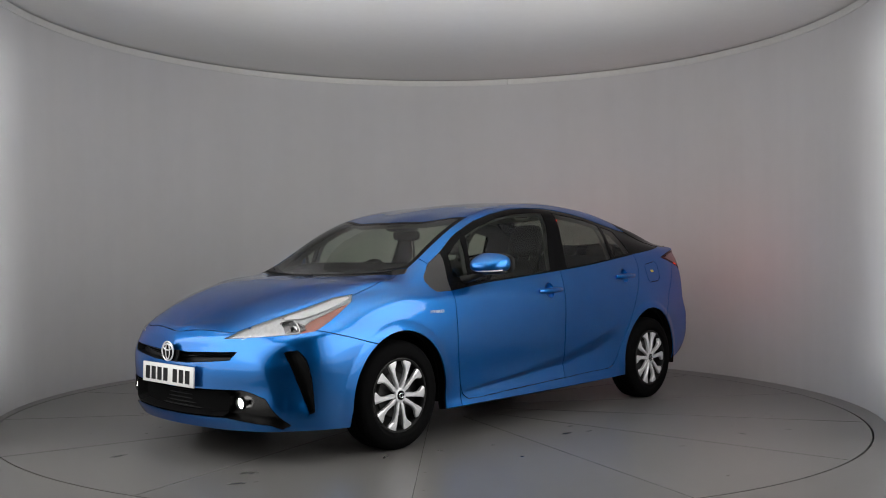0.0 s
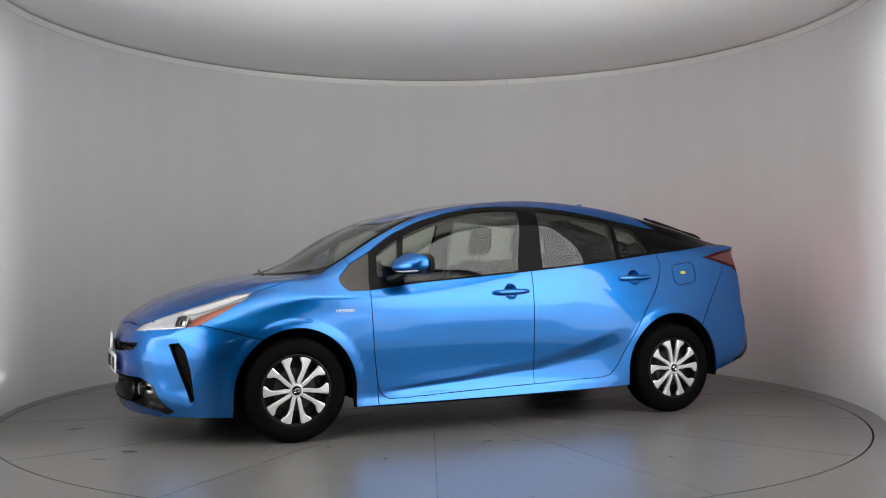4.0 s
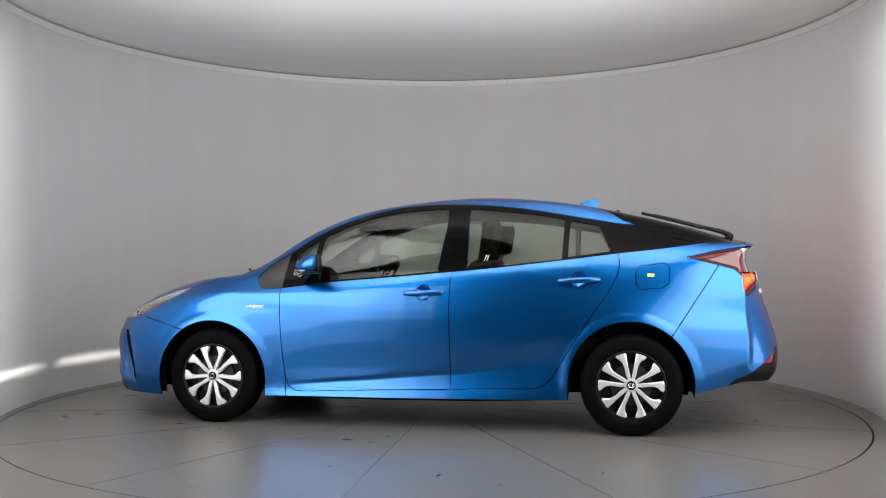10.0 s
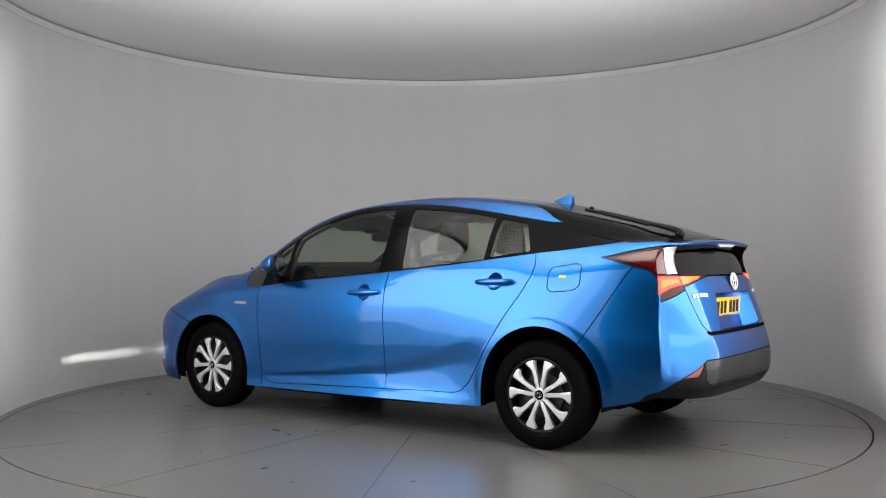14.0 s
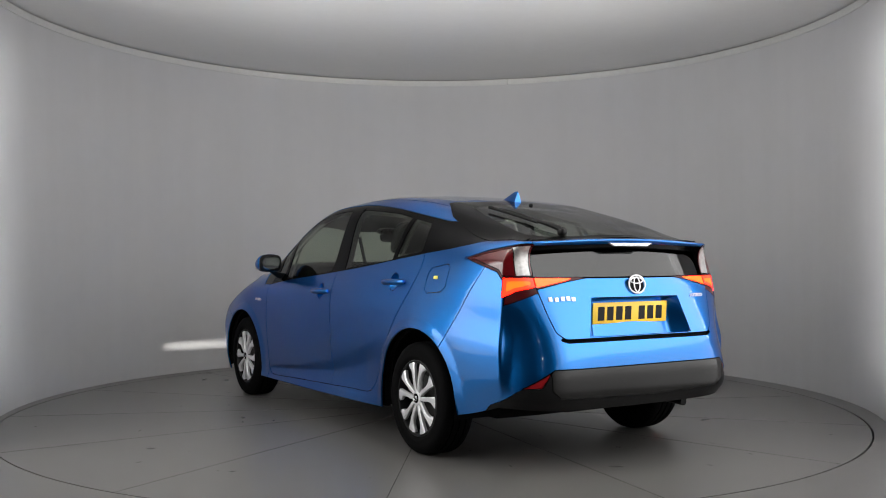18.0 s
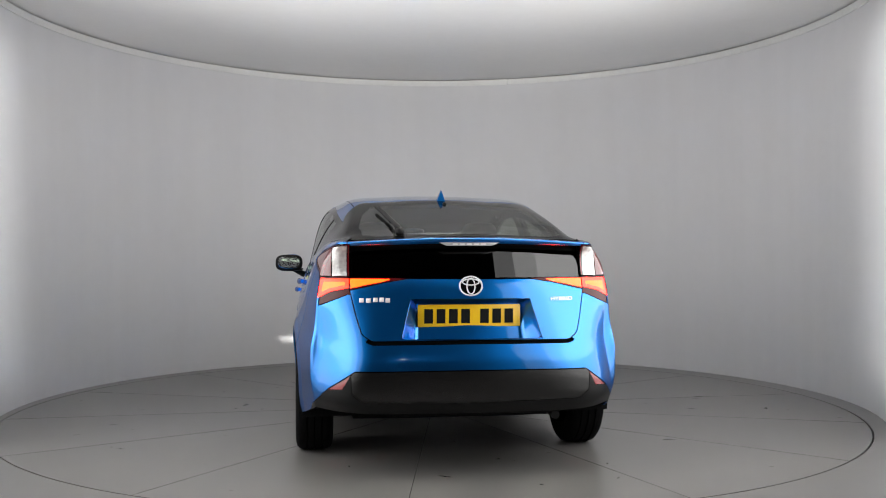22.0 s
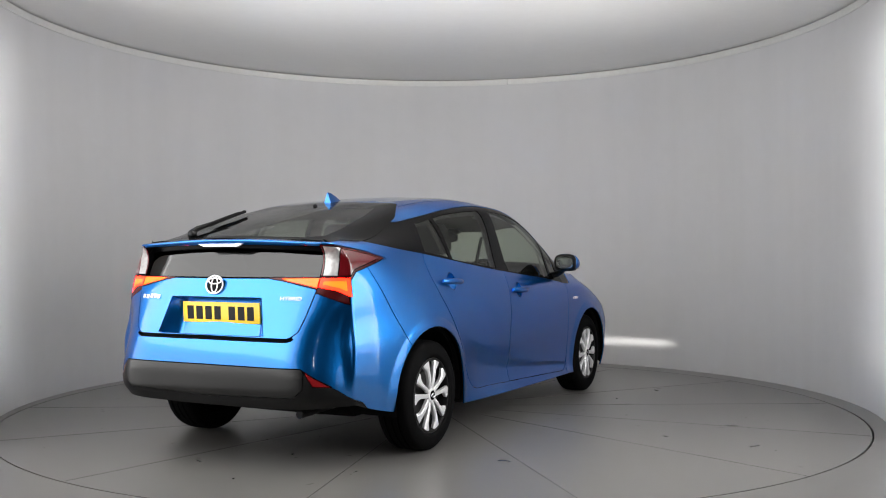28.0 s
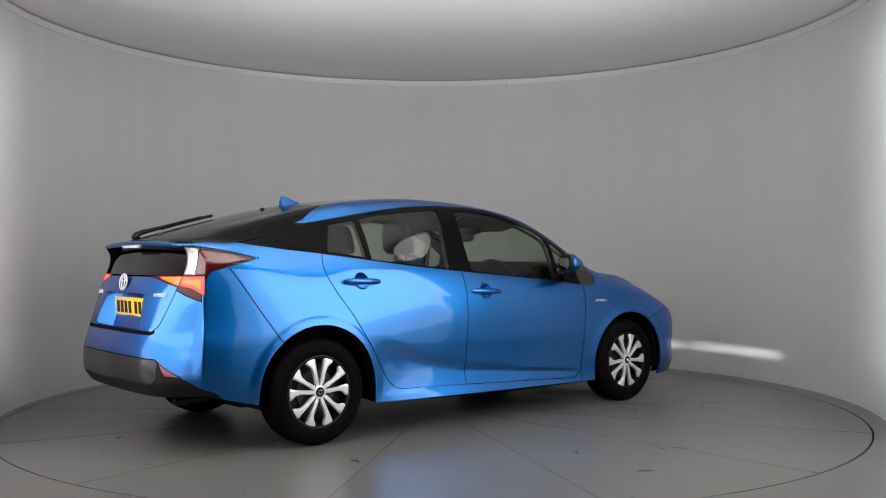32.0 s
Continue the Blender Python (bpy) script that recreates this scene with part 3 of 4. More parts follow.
SCREEN_AT = [(-1.34, -.1), (-1.34, 0), (-1.29, .3), (-1.20, .5), (-1.10, .655), (-.76, .622), (-.465, .588), (-.50, .56), (-.60, .3), (-.64, 0), (-.64, -.1)]
BACK_BLACK = [(1.10, -.1), (1.10, 0), (1.105, .3), (1.115, .49), (1.185, .525), (1.30, .585), (1.42, .606), (1.6, .64), (1.83, .668), (1.96, .645), (2.03, .58), (2.06, .46), (2.085, .3), (2.105, 0), (2.105, -.1)]
BACK_PANE = [(1.24, -.1), (1.24, 0), (1.25, .3), (1.29, .44), (1.5, .50), (1.75, .53), (1.92, .52), (1.99, .45), (2.025, .3), (2.04, 0), (2.04, -.1)]
ROOF = [(-.64, -.1), (-.64, 0), (-.60, .3), (-.50, .58), (-.44, .59), (-.1, .567), (.3, .553), (.9, .543), (1.18, .53), (1.175, .3), (1.17, 0), (1.17, -.1)]
HATCH = [(-.1, .675), (.49, .672), (.539, .708), (.564, .79), (.589, .896), (.604, .98), (.606, 1.3), (-.1, 1.3)]
LOW_GLASS = [(-.1, .976), (.60, .978), (.60, 1.14), (-.1, 1.156)]
RECESS = [(-.1, .685), (.350, .685), (.300, .876), (-.1, .876)]
HATCH_LAMP = [(.27, .984), (.60, .984), (.592, .922), (.42, .960)]
HATCH_GLOW = [(.40, .977), (.592, .979), (.590, .934), (.42, .968)]
TAIL_SIDE = [(1.69, 1.082), (1.847, 1.119), (2.03, 1.148), (2.3, 1.148), (2.3, .835), (2.027, .835), (2.022, .955), (1.965, 1.01), (1.871, 1.035)]
TAIL_REAR = [(.594, .905), (.765, .837), (.95, .80), (.95, 1.3), (.594, 1.3)]
TAIL_GLOW = [(.60, .934), (.69, .916), (.755, .882), (.738, .98), (.598, .98)]
TAIL_WHITE = [(.605, .99), (.682, .99), (.676, 1.3), (.605, 1.3)]
HATCH_GAP = [(-.1, .662), (.488, .659), (.522, .672), (.512, .684), (.486, .675), (-.1, .679)]
LOW_BLACK = [(-.1, .535), (.575, .531), (.66, .47), (.725, .419), (.779, .347), (.80, .1), (-.1, .1)]
VALANCE = [(-.1, .05), (-.1, .372), (.54, .385), (.59, .425), (.60, .60), (.95, .60), (.95, .05)]
REFLECTOR = [(.588, .522), (.712, .436), (.635, .442)]
GRILLE = [(-.1, .575), (.138, .571), (.5, .588), (.47, .547), (.15, .518), (-.1, .515)]
INTAKE = [(-.1, .372), (.228, .375), (.45, .381), (.472, .365), (.468, .275), (.43, .25), (.14, .243), (-.1, .24)]
FOG_BLACK = [(-.1, .378), (.228, .382), (.533, .391), (.577, .383), (.655, .35), (.735, .21), (.70, .19), (.665, .212), (.442, .243), (.14, .236), (-.1, .234)]

ZONES = {
    "body_upper": lambda p: np.where((p[:, 0] > -1.02) & (p[:, 0] < 1.5), 7.05 - p[:, 7], 1),
    "fender": zone("xz", FENDER, (0, 7.5), (0, 11)),
    "front_bumper": zone("xz", F_BUMPER, (0, 5.5), (0, 7.2)),
    "bonnet": zone("xy", BONNET, (0, 6.6), (6.3, 11), grow=.006),
    "cowl": zone("xy", COWL, (3, 7.5), (6.5, 11)),
    "windscreen_border": zone("xy", SCREEN_AT, (4, 8.5), (7.2, 11)),
    "windscreen": zone("xy", SCREEN_AT, (4, 8.5), (7.2, 11), grow=-.026),
    "roof": zone("xy", ROOF, (6, 11), (8.6, 11)),
    "front_door": zone("xz", F_DOOR, (4, 12), (0, 8)),
    "rear_door": zone("xz", R_DOOR, (5, 12), (0, 8)),
    "fuel_flap": zone("xz", FLAP, (8, 13), (3, 8)),
    "front_cup": lambda p: np.where((p[:, 1] > .7) & (p[:, 7] < 8), np.hypot((p[:, 0] - .066) / .95, p[:, 2] - .862) - .050, 1),
    "rear_cup": lambda p: np.where((p[:, 1] > .7) & (p[:, 7] < 8), np.hypot((p[:, 0] - 1.038) / .95, p[:, 2] - .943) - .050, 1),
    "rear_bumper": zone("xz", R_BUMPER, (10, 15), (0, 7)),
    "window_frame": zone("xz", DLO, (4, 13.5), (5.6, 9.2), (.45, 2)),
    "sail_panel": both(zone("xz", DLO, (4, 13.5), (5.6, 9.2), (.45, 2)), zone("xz", SAIL, (4, 9), (5.6, 9.2), (.45, 2))),
    "quarter_light": zone("xz", FQ_GLASS, (4, 9), (5.6, 9.2), (.45, 2)),
    "front_window": zone("xz", F_GLASS, (4, 10), (5.6, 9.2), (.45, 2)),
    "rear_window": zone("xz", R_GLASS, (6, 12), (5.6, 9.2), (.45, 2)),
    "rear_quarter_light": zone("xz", RQ_GLASS, (7, 12), (5.6, 9.2), (.45, 2)),
    "hatch": zone("yz", HATCH, (12.35, 15), (3.6, 11)),
    "back_frame": zone("xy", BACK_BLACK, (8.5, 15), (7.25, 11)),
    "back_window": zone("xy", BACK_PANE, (8.5, 15), (7.5, 11)),
    "hatch_gap": zone("yz", HATCH_GAP, (12.35, 15), (3, 6)),
    "lower_back_window": zone("yz", LOW_GLASS, (12.5, 15), (4.5, 7)),
    "plate_recess": zone("yz", RECESS, (12.6, 15), (3.6, 7)),
    "hatch_lamp": zone("yz", HATCH_LAMP, (12.4, 15), (4, 7)),
    "hatch_lamp_glow": zone("yz", HATCH_GLOW, (12.4, 15), (4, 7)),
    "tail_lamp": both(zone("xz", TAIL_SIDE, (10, 14), (3.8, 7.3)), zone("yz", TAIL_REAR, (10, 14), (3.8, 7.3))),
    "tail_red": both(zone("xz", TAIL_SIDE, (10, 14), (3.8, 7.3), grow=-.013), zone("yz", [(.594, .99), (.95, .99), (.95, 1.3), (.594, 1.3)], (10, 14), (3.8, 7.3))),
    "tail_white": both(zone("xz", TAIL_SIDE, (11, 14), (3.8, 7.3), grow=-.008), zone("yz", TAIL_WHITE, (11, 14), (3.8, 7.3))),
    "tail_glow": zone("yz", TAIL_GLOW, (11.3, 14), (3.8, 7.3)),
    "tail_glow_core": zone("yz", TAIL_GLOW, (11.3, 14), (3.8, 7.3), grow=-.016),
    "lower_bumper": zone("yz", LOW_BLACK, (11.6, 15), (0, 4)),
    "valance": both(zone("yz", LOW_BLACK, (11.6, 15), (0, 4)), zone("yz", VALANCE, (11.6, 15), (0, 4))),
    "reflector": zone("yz", REFLECTOR, (11.6, 15), (0, 4)),
    "grille": zone("yz", GRILLE, (0, 3), (1.5, 5.5)),
    "fog_surround": zone("yz", FOG_BLACK, (0, 3.4), (0, 3)),
    "intake": zone("yz", INTAKE, (0, 3), (0, 3)),
    "vent": zone("xz", VENT, (1.5, 4.5), (.5, 5)),
    "headlamp": zone("xz", LAMP, (1, 5.5), (4, 8.5), (.385, 2)),
    "headlamp_strip": zone("xz", STRIP_AT, (1, 5.5), (4, 8.5), (.385, 2)),
    "headlamp_amber": zone("xz", AMBER_AT, (1, 5.5), (4, 8.5), (.385, 2)),
    "headlamp_bezel": zone("xz", LAMP_DARK, (1, 5.5), (4, 8.5), (.385, 2)),
    "arch_front": arch(ARCH_F),
    "arch_rear": arch(ARCH_R),
}
skin = Skin()
for _f in ZONES.values():
    skin.cut(_f)
_c = skin.p[skin.t].mean(1)
AREA = np.full(len(skin.t), "bodyshell", dtype=object)
for _k, _f in ZONES.items():
    AREA[_f(_c) < 0] = _k


def shell(name, areas, material, parent, side=0, sink=0.0, lip=0.0075, gap=0.0029, label="", invert=False):
    """A panel: the skin's areas, on one side (+1 right, -1 left) or both (0), with a narrow gap and a turned-in edge round it."""
    t = skin.t[np.isin(AREA, areas)]
    if not len(t):
        return None
    ids, inv = np.unique(t, return_inverse=True)
    t = inv.reshape(-1, 3)
    p, n = skin.p[ids, :3].copy(), skin.p[ids, 3:6].copy()
    n /= np.linalg.norm(n, axis=1)[:, None] + 1e-9
    e = np.concatenate([t[:, [0, 1]], t[:, [1, 2]], t[:, [2, 0]]])
    own = np.repeat(np.arange(len(t))[None], 3, 0).ravel()
    _, first, back, count = np.unique(np.sort(e, 1), axis=0, return_index=True, return_inverse=True, return_counts=True)
    edge = e[first[count == 1]]
    face = own[first[count == 1]]
    keep = ~((p[edge[:, 0], 1] < 1e-4) & (p[edge[:, 1], 1] < 1e-4))
    edge, face = edge[keep], face[keep]
    pull = np.zeros_like(p)
    if len(edge):
        d = p[edge[:, 1]] - p[edge[:, 0]]
        fn = np.cross(p[t[face, 1]] - p[t[face, 0]], p[t[face, 2]] - p[t[face, 0]])
        inward = np.cross(fn, d)
        inward /= np.linalg.norm(inward, axis=1)[:, None] + 1e-12
        np.add.at(pull, edge[:, 0], inward)
        np.add.at(pull, edge[:, 1], inward)
        ln = np.linalg.norm(pull, axis=1)[:, None]
        pull = np.where(ln > 1e-6, pull / np.maximum(ln, 1e-6), 0)
    deep = sink(p)[:, None] if callable(sink) else sink
    q = p + pull * gap - n * deep
    if callable(sink):
        fn = np.cross(q[t[:, 1]] - q[t[:, 0]], q[t[:, 2]] - q[t[:, 0]])
        flat = np.zeros_like(q)
        for j in range(3):
            np.add.at(flat, t[:, j], fn)
        flat[p[:, 1] < 1e-4, 1] = 0
        top = flat / (np.linalg.norm(flat, axis=1)[:, None] + 1e-12)
    else:
        top = n
    verts, norms, faces = [q], [top], [t]
    if len(edge) and lip:
        b = np.unique(edge)
        pos = np.full(len(p), -1)
        pos[b] = np.arange(len(b))
        k = len(q)
        verts += [q[b], (q[b] - n[b] * lip) if lip > 0 else (p[b] + n[b] * 0)]
        turn = -pull[b] if lip > 0 else pull[b]
        norms += [turn, turn]
        m = len(b)
        a0, a1 = k + pos[edge[:, 0]], k + pos[edge[:, 1]]
        rim = [np.stack([a1, a0, a0 + m], 1), np.stack([a1, a0 + m, a1 + m], 1)]
        faces += rim
    v, nn, f = np.concatenate(verts), np.concatenate(norms), np.concatenate(faces)
    nn = np.where(np.linalg.norm(nn, axis=1)[:, None] < .5, [0, 0, 1], nn)
    if side <= 0:
        vm, nm = v * [1, -1, 1], nn * [1, -1, 1]
        if side < 0:
            v, nn, f = vm, nm, f[:, ::-1]
        else:
            k = len(v)
            v, nn, f = np.concatenate([v, vm]), np.concatenate([nn, nm]), np.concatenate([f, f[:, ::-1] + k])
    if invert:
        f, nn = f[:, ::-1], -nn
    return mesh_ob(name, v, f, material, parent, label, True, nn)


def on_skin(axes, a, b, side=1):
    """Place and normal of the body's skin where two of its axes read a, b."""
    i, j = ("xyz".index(k) for k in axes)
    p = skin.p
    ok = p[:, 6] > 12.2 if axes == "yz" else (p[:, 1] > .5) & (p[:, 7] < 7.5)
    w = np.where(ok, np.hypot(p[:, i] - (abs(a) if axes == "yz" else a), p[:, j] - b), 9)
    k = np.argsort(w)[:6]
    q = 1 / (w[k] + .002)
    r = (p[k, :6] * q[:, None]).sum(0) / q.sum()
    return Vector((r[0], side * r[1], r[2])), Vector((r[3], side * r[4], r[5])).normalized()


car = tagged(empty("car"), "bright blue metallic four-door hatchback parked on the turntable", "car")
SIDES = (1, -1)


def door_handle(door, s, x, y, z):
    """A flared pull handle that stands off the door over its hollow."""
    bm = bmesh.new()
    pts, rads = [], []
    for k in range(15):
        f = k / 14
        pts.append((x - .122 + .248 * f, s * (y + .010 + .018 * math.sin(math.pi * f) ** .5), z - .004 + .006 * f))
        rads.append(.006 + .0105 * math.sin(math.pi * min(1, .12 + f * .80)) ** .6)
    tube(bm, pts, rads, 12)
    for v in bm.verts:
        v.co.z = z + (v.co.z - z) * 1.15
    part("door_handle", bm, BLUE, door)


def cup_depth(x, z):
    """A round hollow behind a door handle, deepest in its middle."""
    return lambda p: .030 * np.clip(1 - (((p[:, 0] - x) / .95) ** 2 + (p[:, 2] - z) ** 2) / .0025, 0, 1) ** .5


def recess_depth(p):
    """How deep the number plate's recess lies: level behind the plate, with slanting flanks."""
    edge = .350 - (p[:, 2] - .685) * .262
    return .086 * np.clip((edge - p[:, 1]) / np.maximum(edge - .270, .01), 0, 1)


def lower_pane(parent):
    """The upright rear glass: straight from bottom to top, gently curved across."""
    rows, faces, n = [], [], 24
    for k in range(n + 1):
        y = -.585 + 1.17 * k / n
        bulge = .060 * (y / .585) ** 2
        rows.append([(2.118 - bulge + d, y, .982) for d in (0, -.004)] + [(2.070 - bulge + d, y, 1.128 - .016 * (y / .585) ** 2) for d in (0, -.004)])
    verts = [v for r in rows for v in r]
    for k in range(n):
        a, b = 4 * k, 4 * k + 4
        faces += [(a, b, b + 2, a + 2), (a + 1, a + 3, b + 3, b + 1)]
    mesh_ob("lower_back_window", verts, faces, DARK_PANE, parent, "dark upright lower rear glass")


def build_body():
    shell("bodyshell", ["bodyshell", "body_upper"], BLUE, car, -1)
    shell("bodyshell", ["bodyshell", "body_upper", "fuel_flap"], BLUE, car, 1)
    shell("roof_panel", ["roof"], BLUE, car, gap=.0025)
    shell("bonnet", ["bonnet"], BLUE, car)
    shell("front_bumper", ["front_bumper"], BLUE, car)
    shell("rear_bumper", ["rear_bumper"], BLUE, car)
    shell("cowl", ["cowl"], BLACK_TRIM, car, label="black plastic cowl below the windscreen")
    shell("windscreen", ["windscreen"], SCREEN, car, lip=0.0, gap=0, sink=0.002, label="clear greenish windscreen")
    shell("windscreen_border", ["windscreen_border"], BLACK_GLOSS, car, gap=0, sink=0.001, label="black border of the windscreen")
    hatch = shell("tailgate", ["hatch"], BLUE, car)
    shell("back_frame", ["back_frame"], BLACK_GLOSS, hatch, gap=0, label="gloss black surround of the rear glass")
    shell("back_window", ["back_window"], PRIVACY, hatch, lip=0, gap=0, label="dark tinted rear glass")
    shell("lower_window_surround", ["lower_back_window"], BLACK_GLOSS, hatch, sink=0.050, lip=-1, label="black recess round the lower rear glass")
    lower_pane(hatch)
    shell("hatch_gap", ["hatch_gap"], DARK, car, sink=0.022, lip=-1, gap=0, label="dark gap below the tailgate")
    shell("plate_recess", ["plate_recess"], BLUE, hatch, sink=recess_depth, lip=-1)
    shell("lower_bumper", ["lower_bumper"], GREY_TRIM, car, label="dark grey plastic lower rear bumper")
    shell("bumper_valance", ["valance"], BLACK_TRIM, car, gap=.001, label="black lower edge of the rear bumper")
    shell("fog_surround", ["fog_surround"], GREY_TRIM, car, sink=0.05, lip=-1, label="dark grey plastic around the fog lamps")
    shell("lower_grille", ["intake"], BLACK_TRIM, car, sink=0.075, lip=-1, label="black lower air intake")
    shell("upper_grille", ["grille"], BLACK_TRIM, car, sink=0.045, lip=-1, label="black upper grille")
    for s in SIDES:
        shell("front_fender", ["fender"], BLUE, car, s)
        for nm, cup, hx, hy, hz in (("front_door", "front_cup", .066, .845, .862), ("rear_door", "rear_cup", 1.038, .820, .943)):
            door = shell(nm, [nm], BLUE, car, s)
            shell("handle_recess", [cup], BLUE, door, s, sink=cup_depth(hx, hz), lip=-1, gap=0)
            door_handle(door, s, hx, hy, hz)
        shell("window_frame", ["window_frame"], BLACK_GLOSS, car, s, sink=0.003, gap=0, label="black window surround and pillar")
        shell("sail_panel", ["sail_panel"], SATIN, car, s, sink=0.003, gap=.001, label="satin dark grey panel ahead of the door")
        for nm in ("quarter_light", "front_window", "rear_window", "rear_quarter_light"):
            shell(nm, [nm], PANE, car, s, sink=0.006, lip=0, gap=0)
        shell("tail_lamp", ["tail_lamp"], DEEP_RED, car, s, sink=0.002, label="dark red tail lamp housing")
        shell("tail_lamp_red", ["tail_red"], RED_LENS, car, s, sink=0.001, label="red tail lamp lens")
        shell("reversing_lamp", ["tail_white"], REVERSE, car, s, sink=0.001, label="clear white reversing lamp lens")
        shell("tail_lamp_glow", ["tail_glow"], ORANGE_GLOW, car, s, sink=0.003, lip=0, gap=0, label="lit orange-red tail lamp")
        shell("tail_lamp_core", ["tail_glow_core"], CORE_GLOW, car, s, sink=0.003, lip=0, gap=0, label="bright amber middle of the tail lamp")
        shell("hatch_lamp", ["hatch_lamp"], DEEP_RED, car, s, sink=0.002, gap=.0015, label="dark red lamp wing on the tailgate")
        shell("hatch_lamp_glow", ["hatch_lamp_glow"], CORE_GLOW, car, s, sink=0.003, gap=0, label="lit orange-red lamp on the tailgate")
        shell("rear_reflector", ["reflector"], REFLEX, car, s, sink=0.003, label="red reflector in the rear bumper")
        shell("side_vent", ["vent"], BLACK_TRIM, car, s, sink=0.04, lip=-1, label="slim black vent in the front bumper")
        lamp = shell("headlamp", ["headlamp", "headlamp_strip", "headlamp_amber", "headlamp_bezel"], LENS, car, s, sink=0.001, lip=0, label="clear headlamp with bright inner trim")
        shell("reflector", ["headlamp"], LAMP_MID, lamp, s, sink=0.010, lip=-1, gap=0, label="grey chrome lamp interior")
        shell("bezel", ["headlamp_bezel"], LAMP_GREY, lamp, s, sink=0.016, lip=-1, gap=0, label="dark chrome bezel round the projector")
        shell("light_strip", ["headlamp_strip"], WHITE_LENS, lamp, s, sink=0.005, lip=.004, gap=0, label="long white light strip")
        shell("indicator", ["headlamp_amber"], AMBER, lamp, s, sink=0.005, lip=.004, gap=0, label="amber side indicator")
    shell("fuel_flap", ["fuel_flap"], BLUE, car, -1)
    clear = ("windscreen", "windscreen_border", "back_window", "quarter_light", "front_window", "rear_window", "rear_quarter_light", "arch_front", "arch_rear", "lower_back_window", "hatch", "roof", "back_frame", "plate_recess", "hatch_lamp", "hatch_lamp_glow", "body_upper", "window_frame", "sail_panel")
    shell("inner_lining", [k for k in sorted(set(AREA)) if k not in clear], DARK, car, sink=0.06, lip=0, gap=0, label="dark inner body lining")
    shell("pillar_trim", ["body_upper", "window_frame", "sail_panel"], PILLAR, car, sink=0.045, lip=0, gap=0, label="dark grey pillar trim inside")
    shell("panel_backing", ["bodyshell", "bonnet", "fender", "front_door", "rear_door", "front_bumper", "rear_bumper", "hatch", "fuel_flap", "body_upper", "roof"], DARK, car, sink=0.0095, lip=0, gap=0, label="dark seals and flanges behind the panels")
    shell("headlining", ["roof"], LINER, car, sink=0.045, lip=0, gap=0, label="grey cloth roof lining")


build_body()


def build_floorpan():
    bm = bmesh.new()
    out = [(-2.15, .2), (-2.0, .66), (-1.72, .70), (-1.72, .56), (-.96, .56), (-.96, .80), (.96, .80), (.96, .56), (1.70, .56), (1.72, .3)]
    ring = [(x, y) for x, y in out] + [(x, -y) for x, y in reversed(out)]
    prism(bm, ring, pose(0, 0, .27, -90), 0.05)
    part("underbody", bm, DARK, car, "black underbody tray", False)
    for c in (ARCH_F, ARCH_R):
        for s in SIDES:
            bm = bmesh.new()
            n = 28
            rows = []
            for k in range(n + 1):
                a = math.pi * (-.06 + 1.12 * k / n)
                x, z = c[0] + (c[2] + .004) * math.cos(a), max(c[1] + (c[2] + .004) * math.sin(a) / .985, .17)
                rows.append([bm.verts.new((x, s * y, z)) for y in (.845, .70, .55)])
            for p, q in zip(rows, rows[1:]):
                for j in range(2):
                    bm.faces.new((p[j], p[j + 1], q[j + 1], q[j]))
            bm.faces.new([r[2] for r in rows])
            part("wheel_arch_liner", bm, DARK, car, "black wheel arch liner")


build_floorpan()


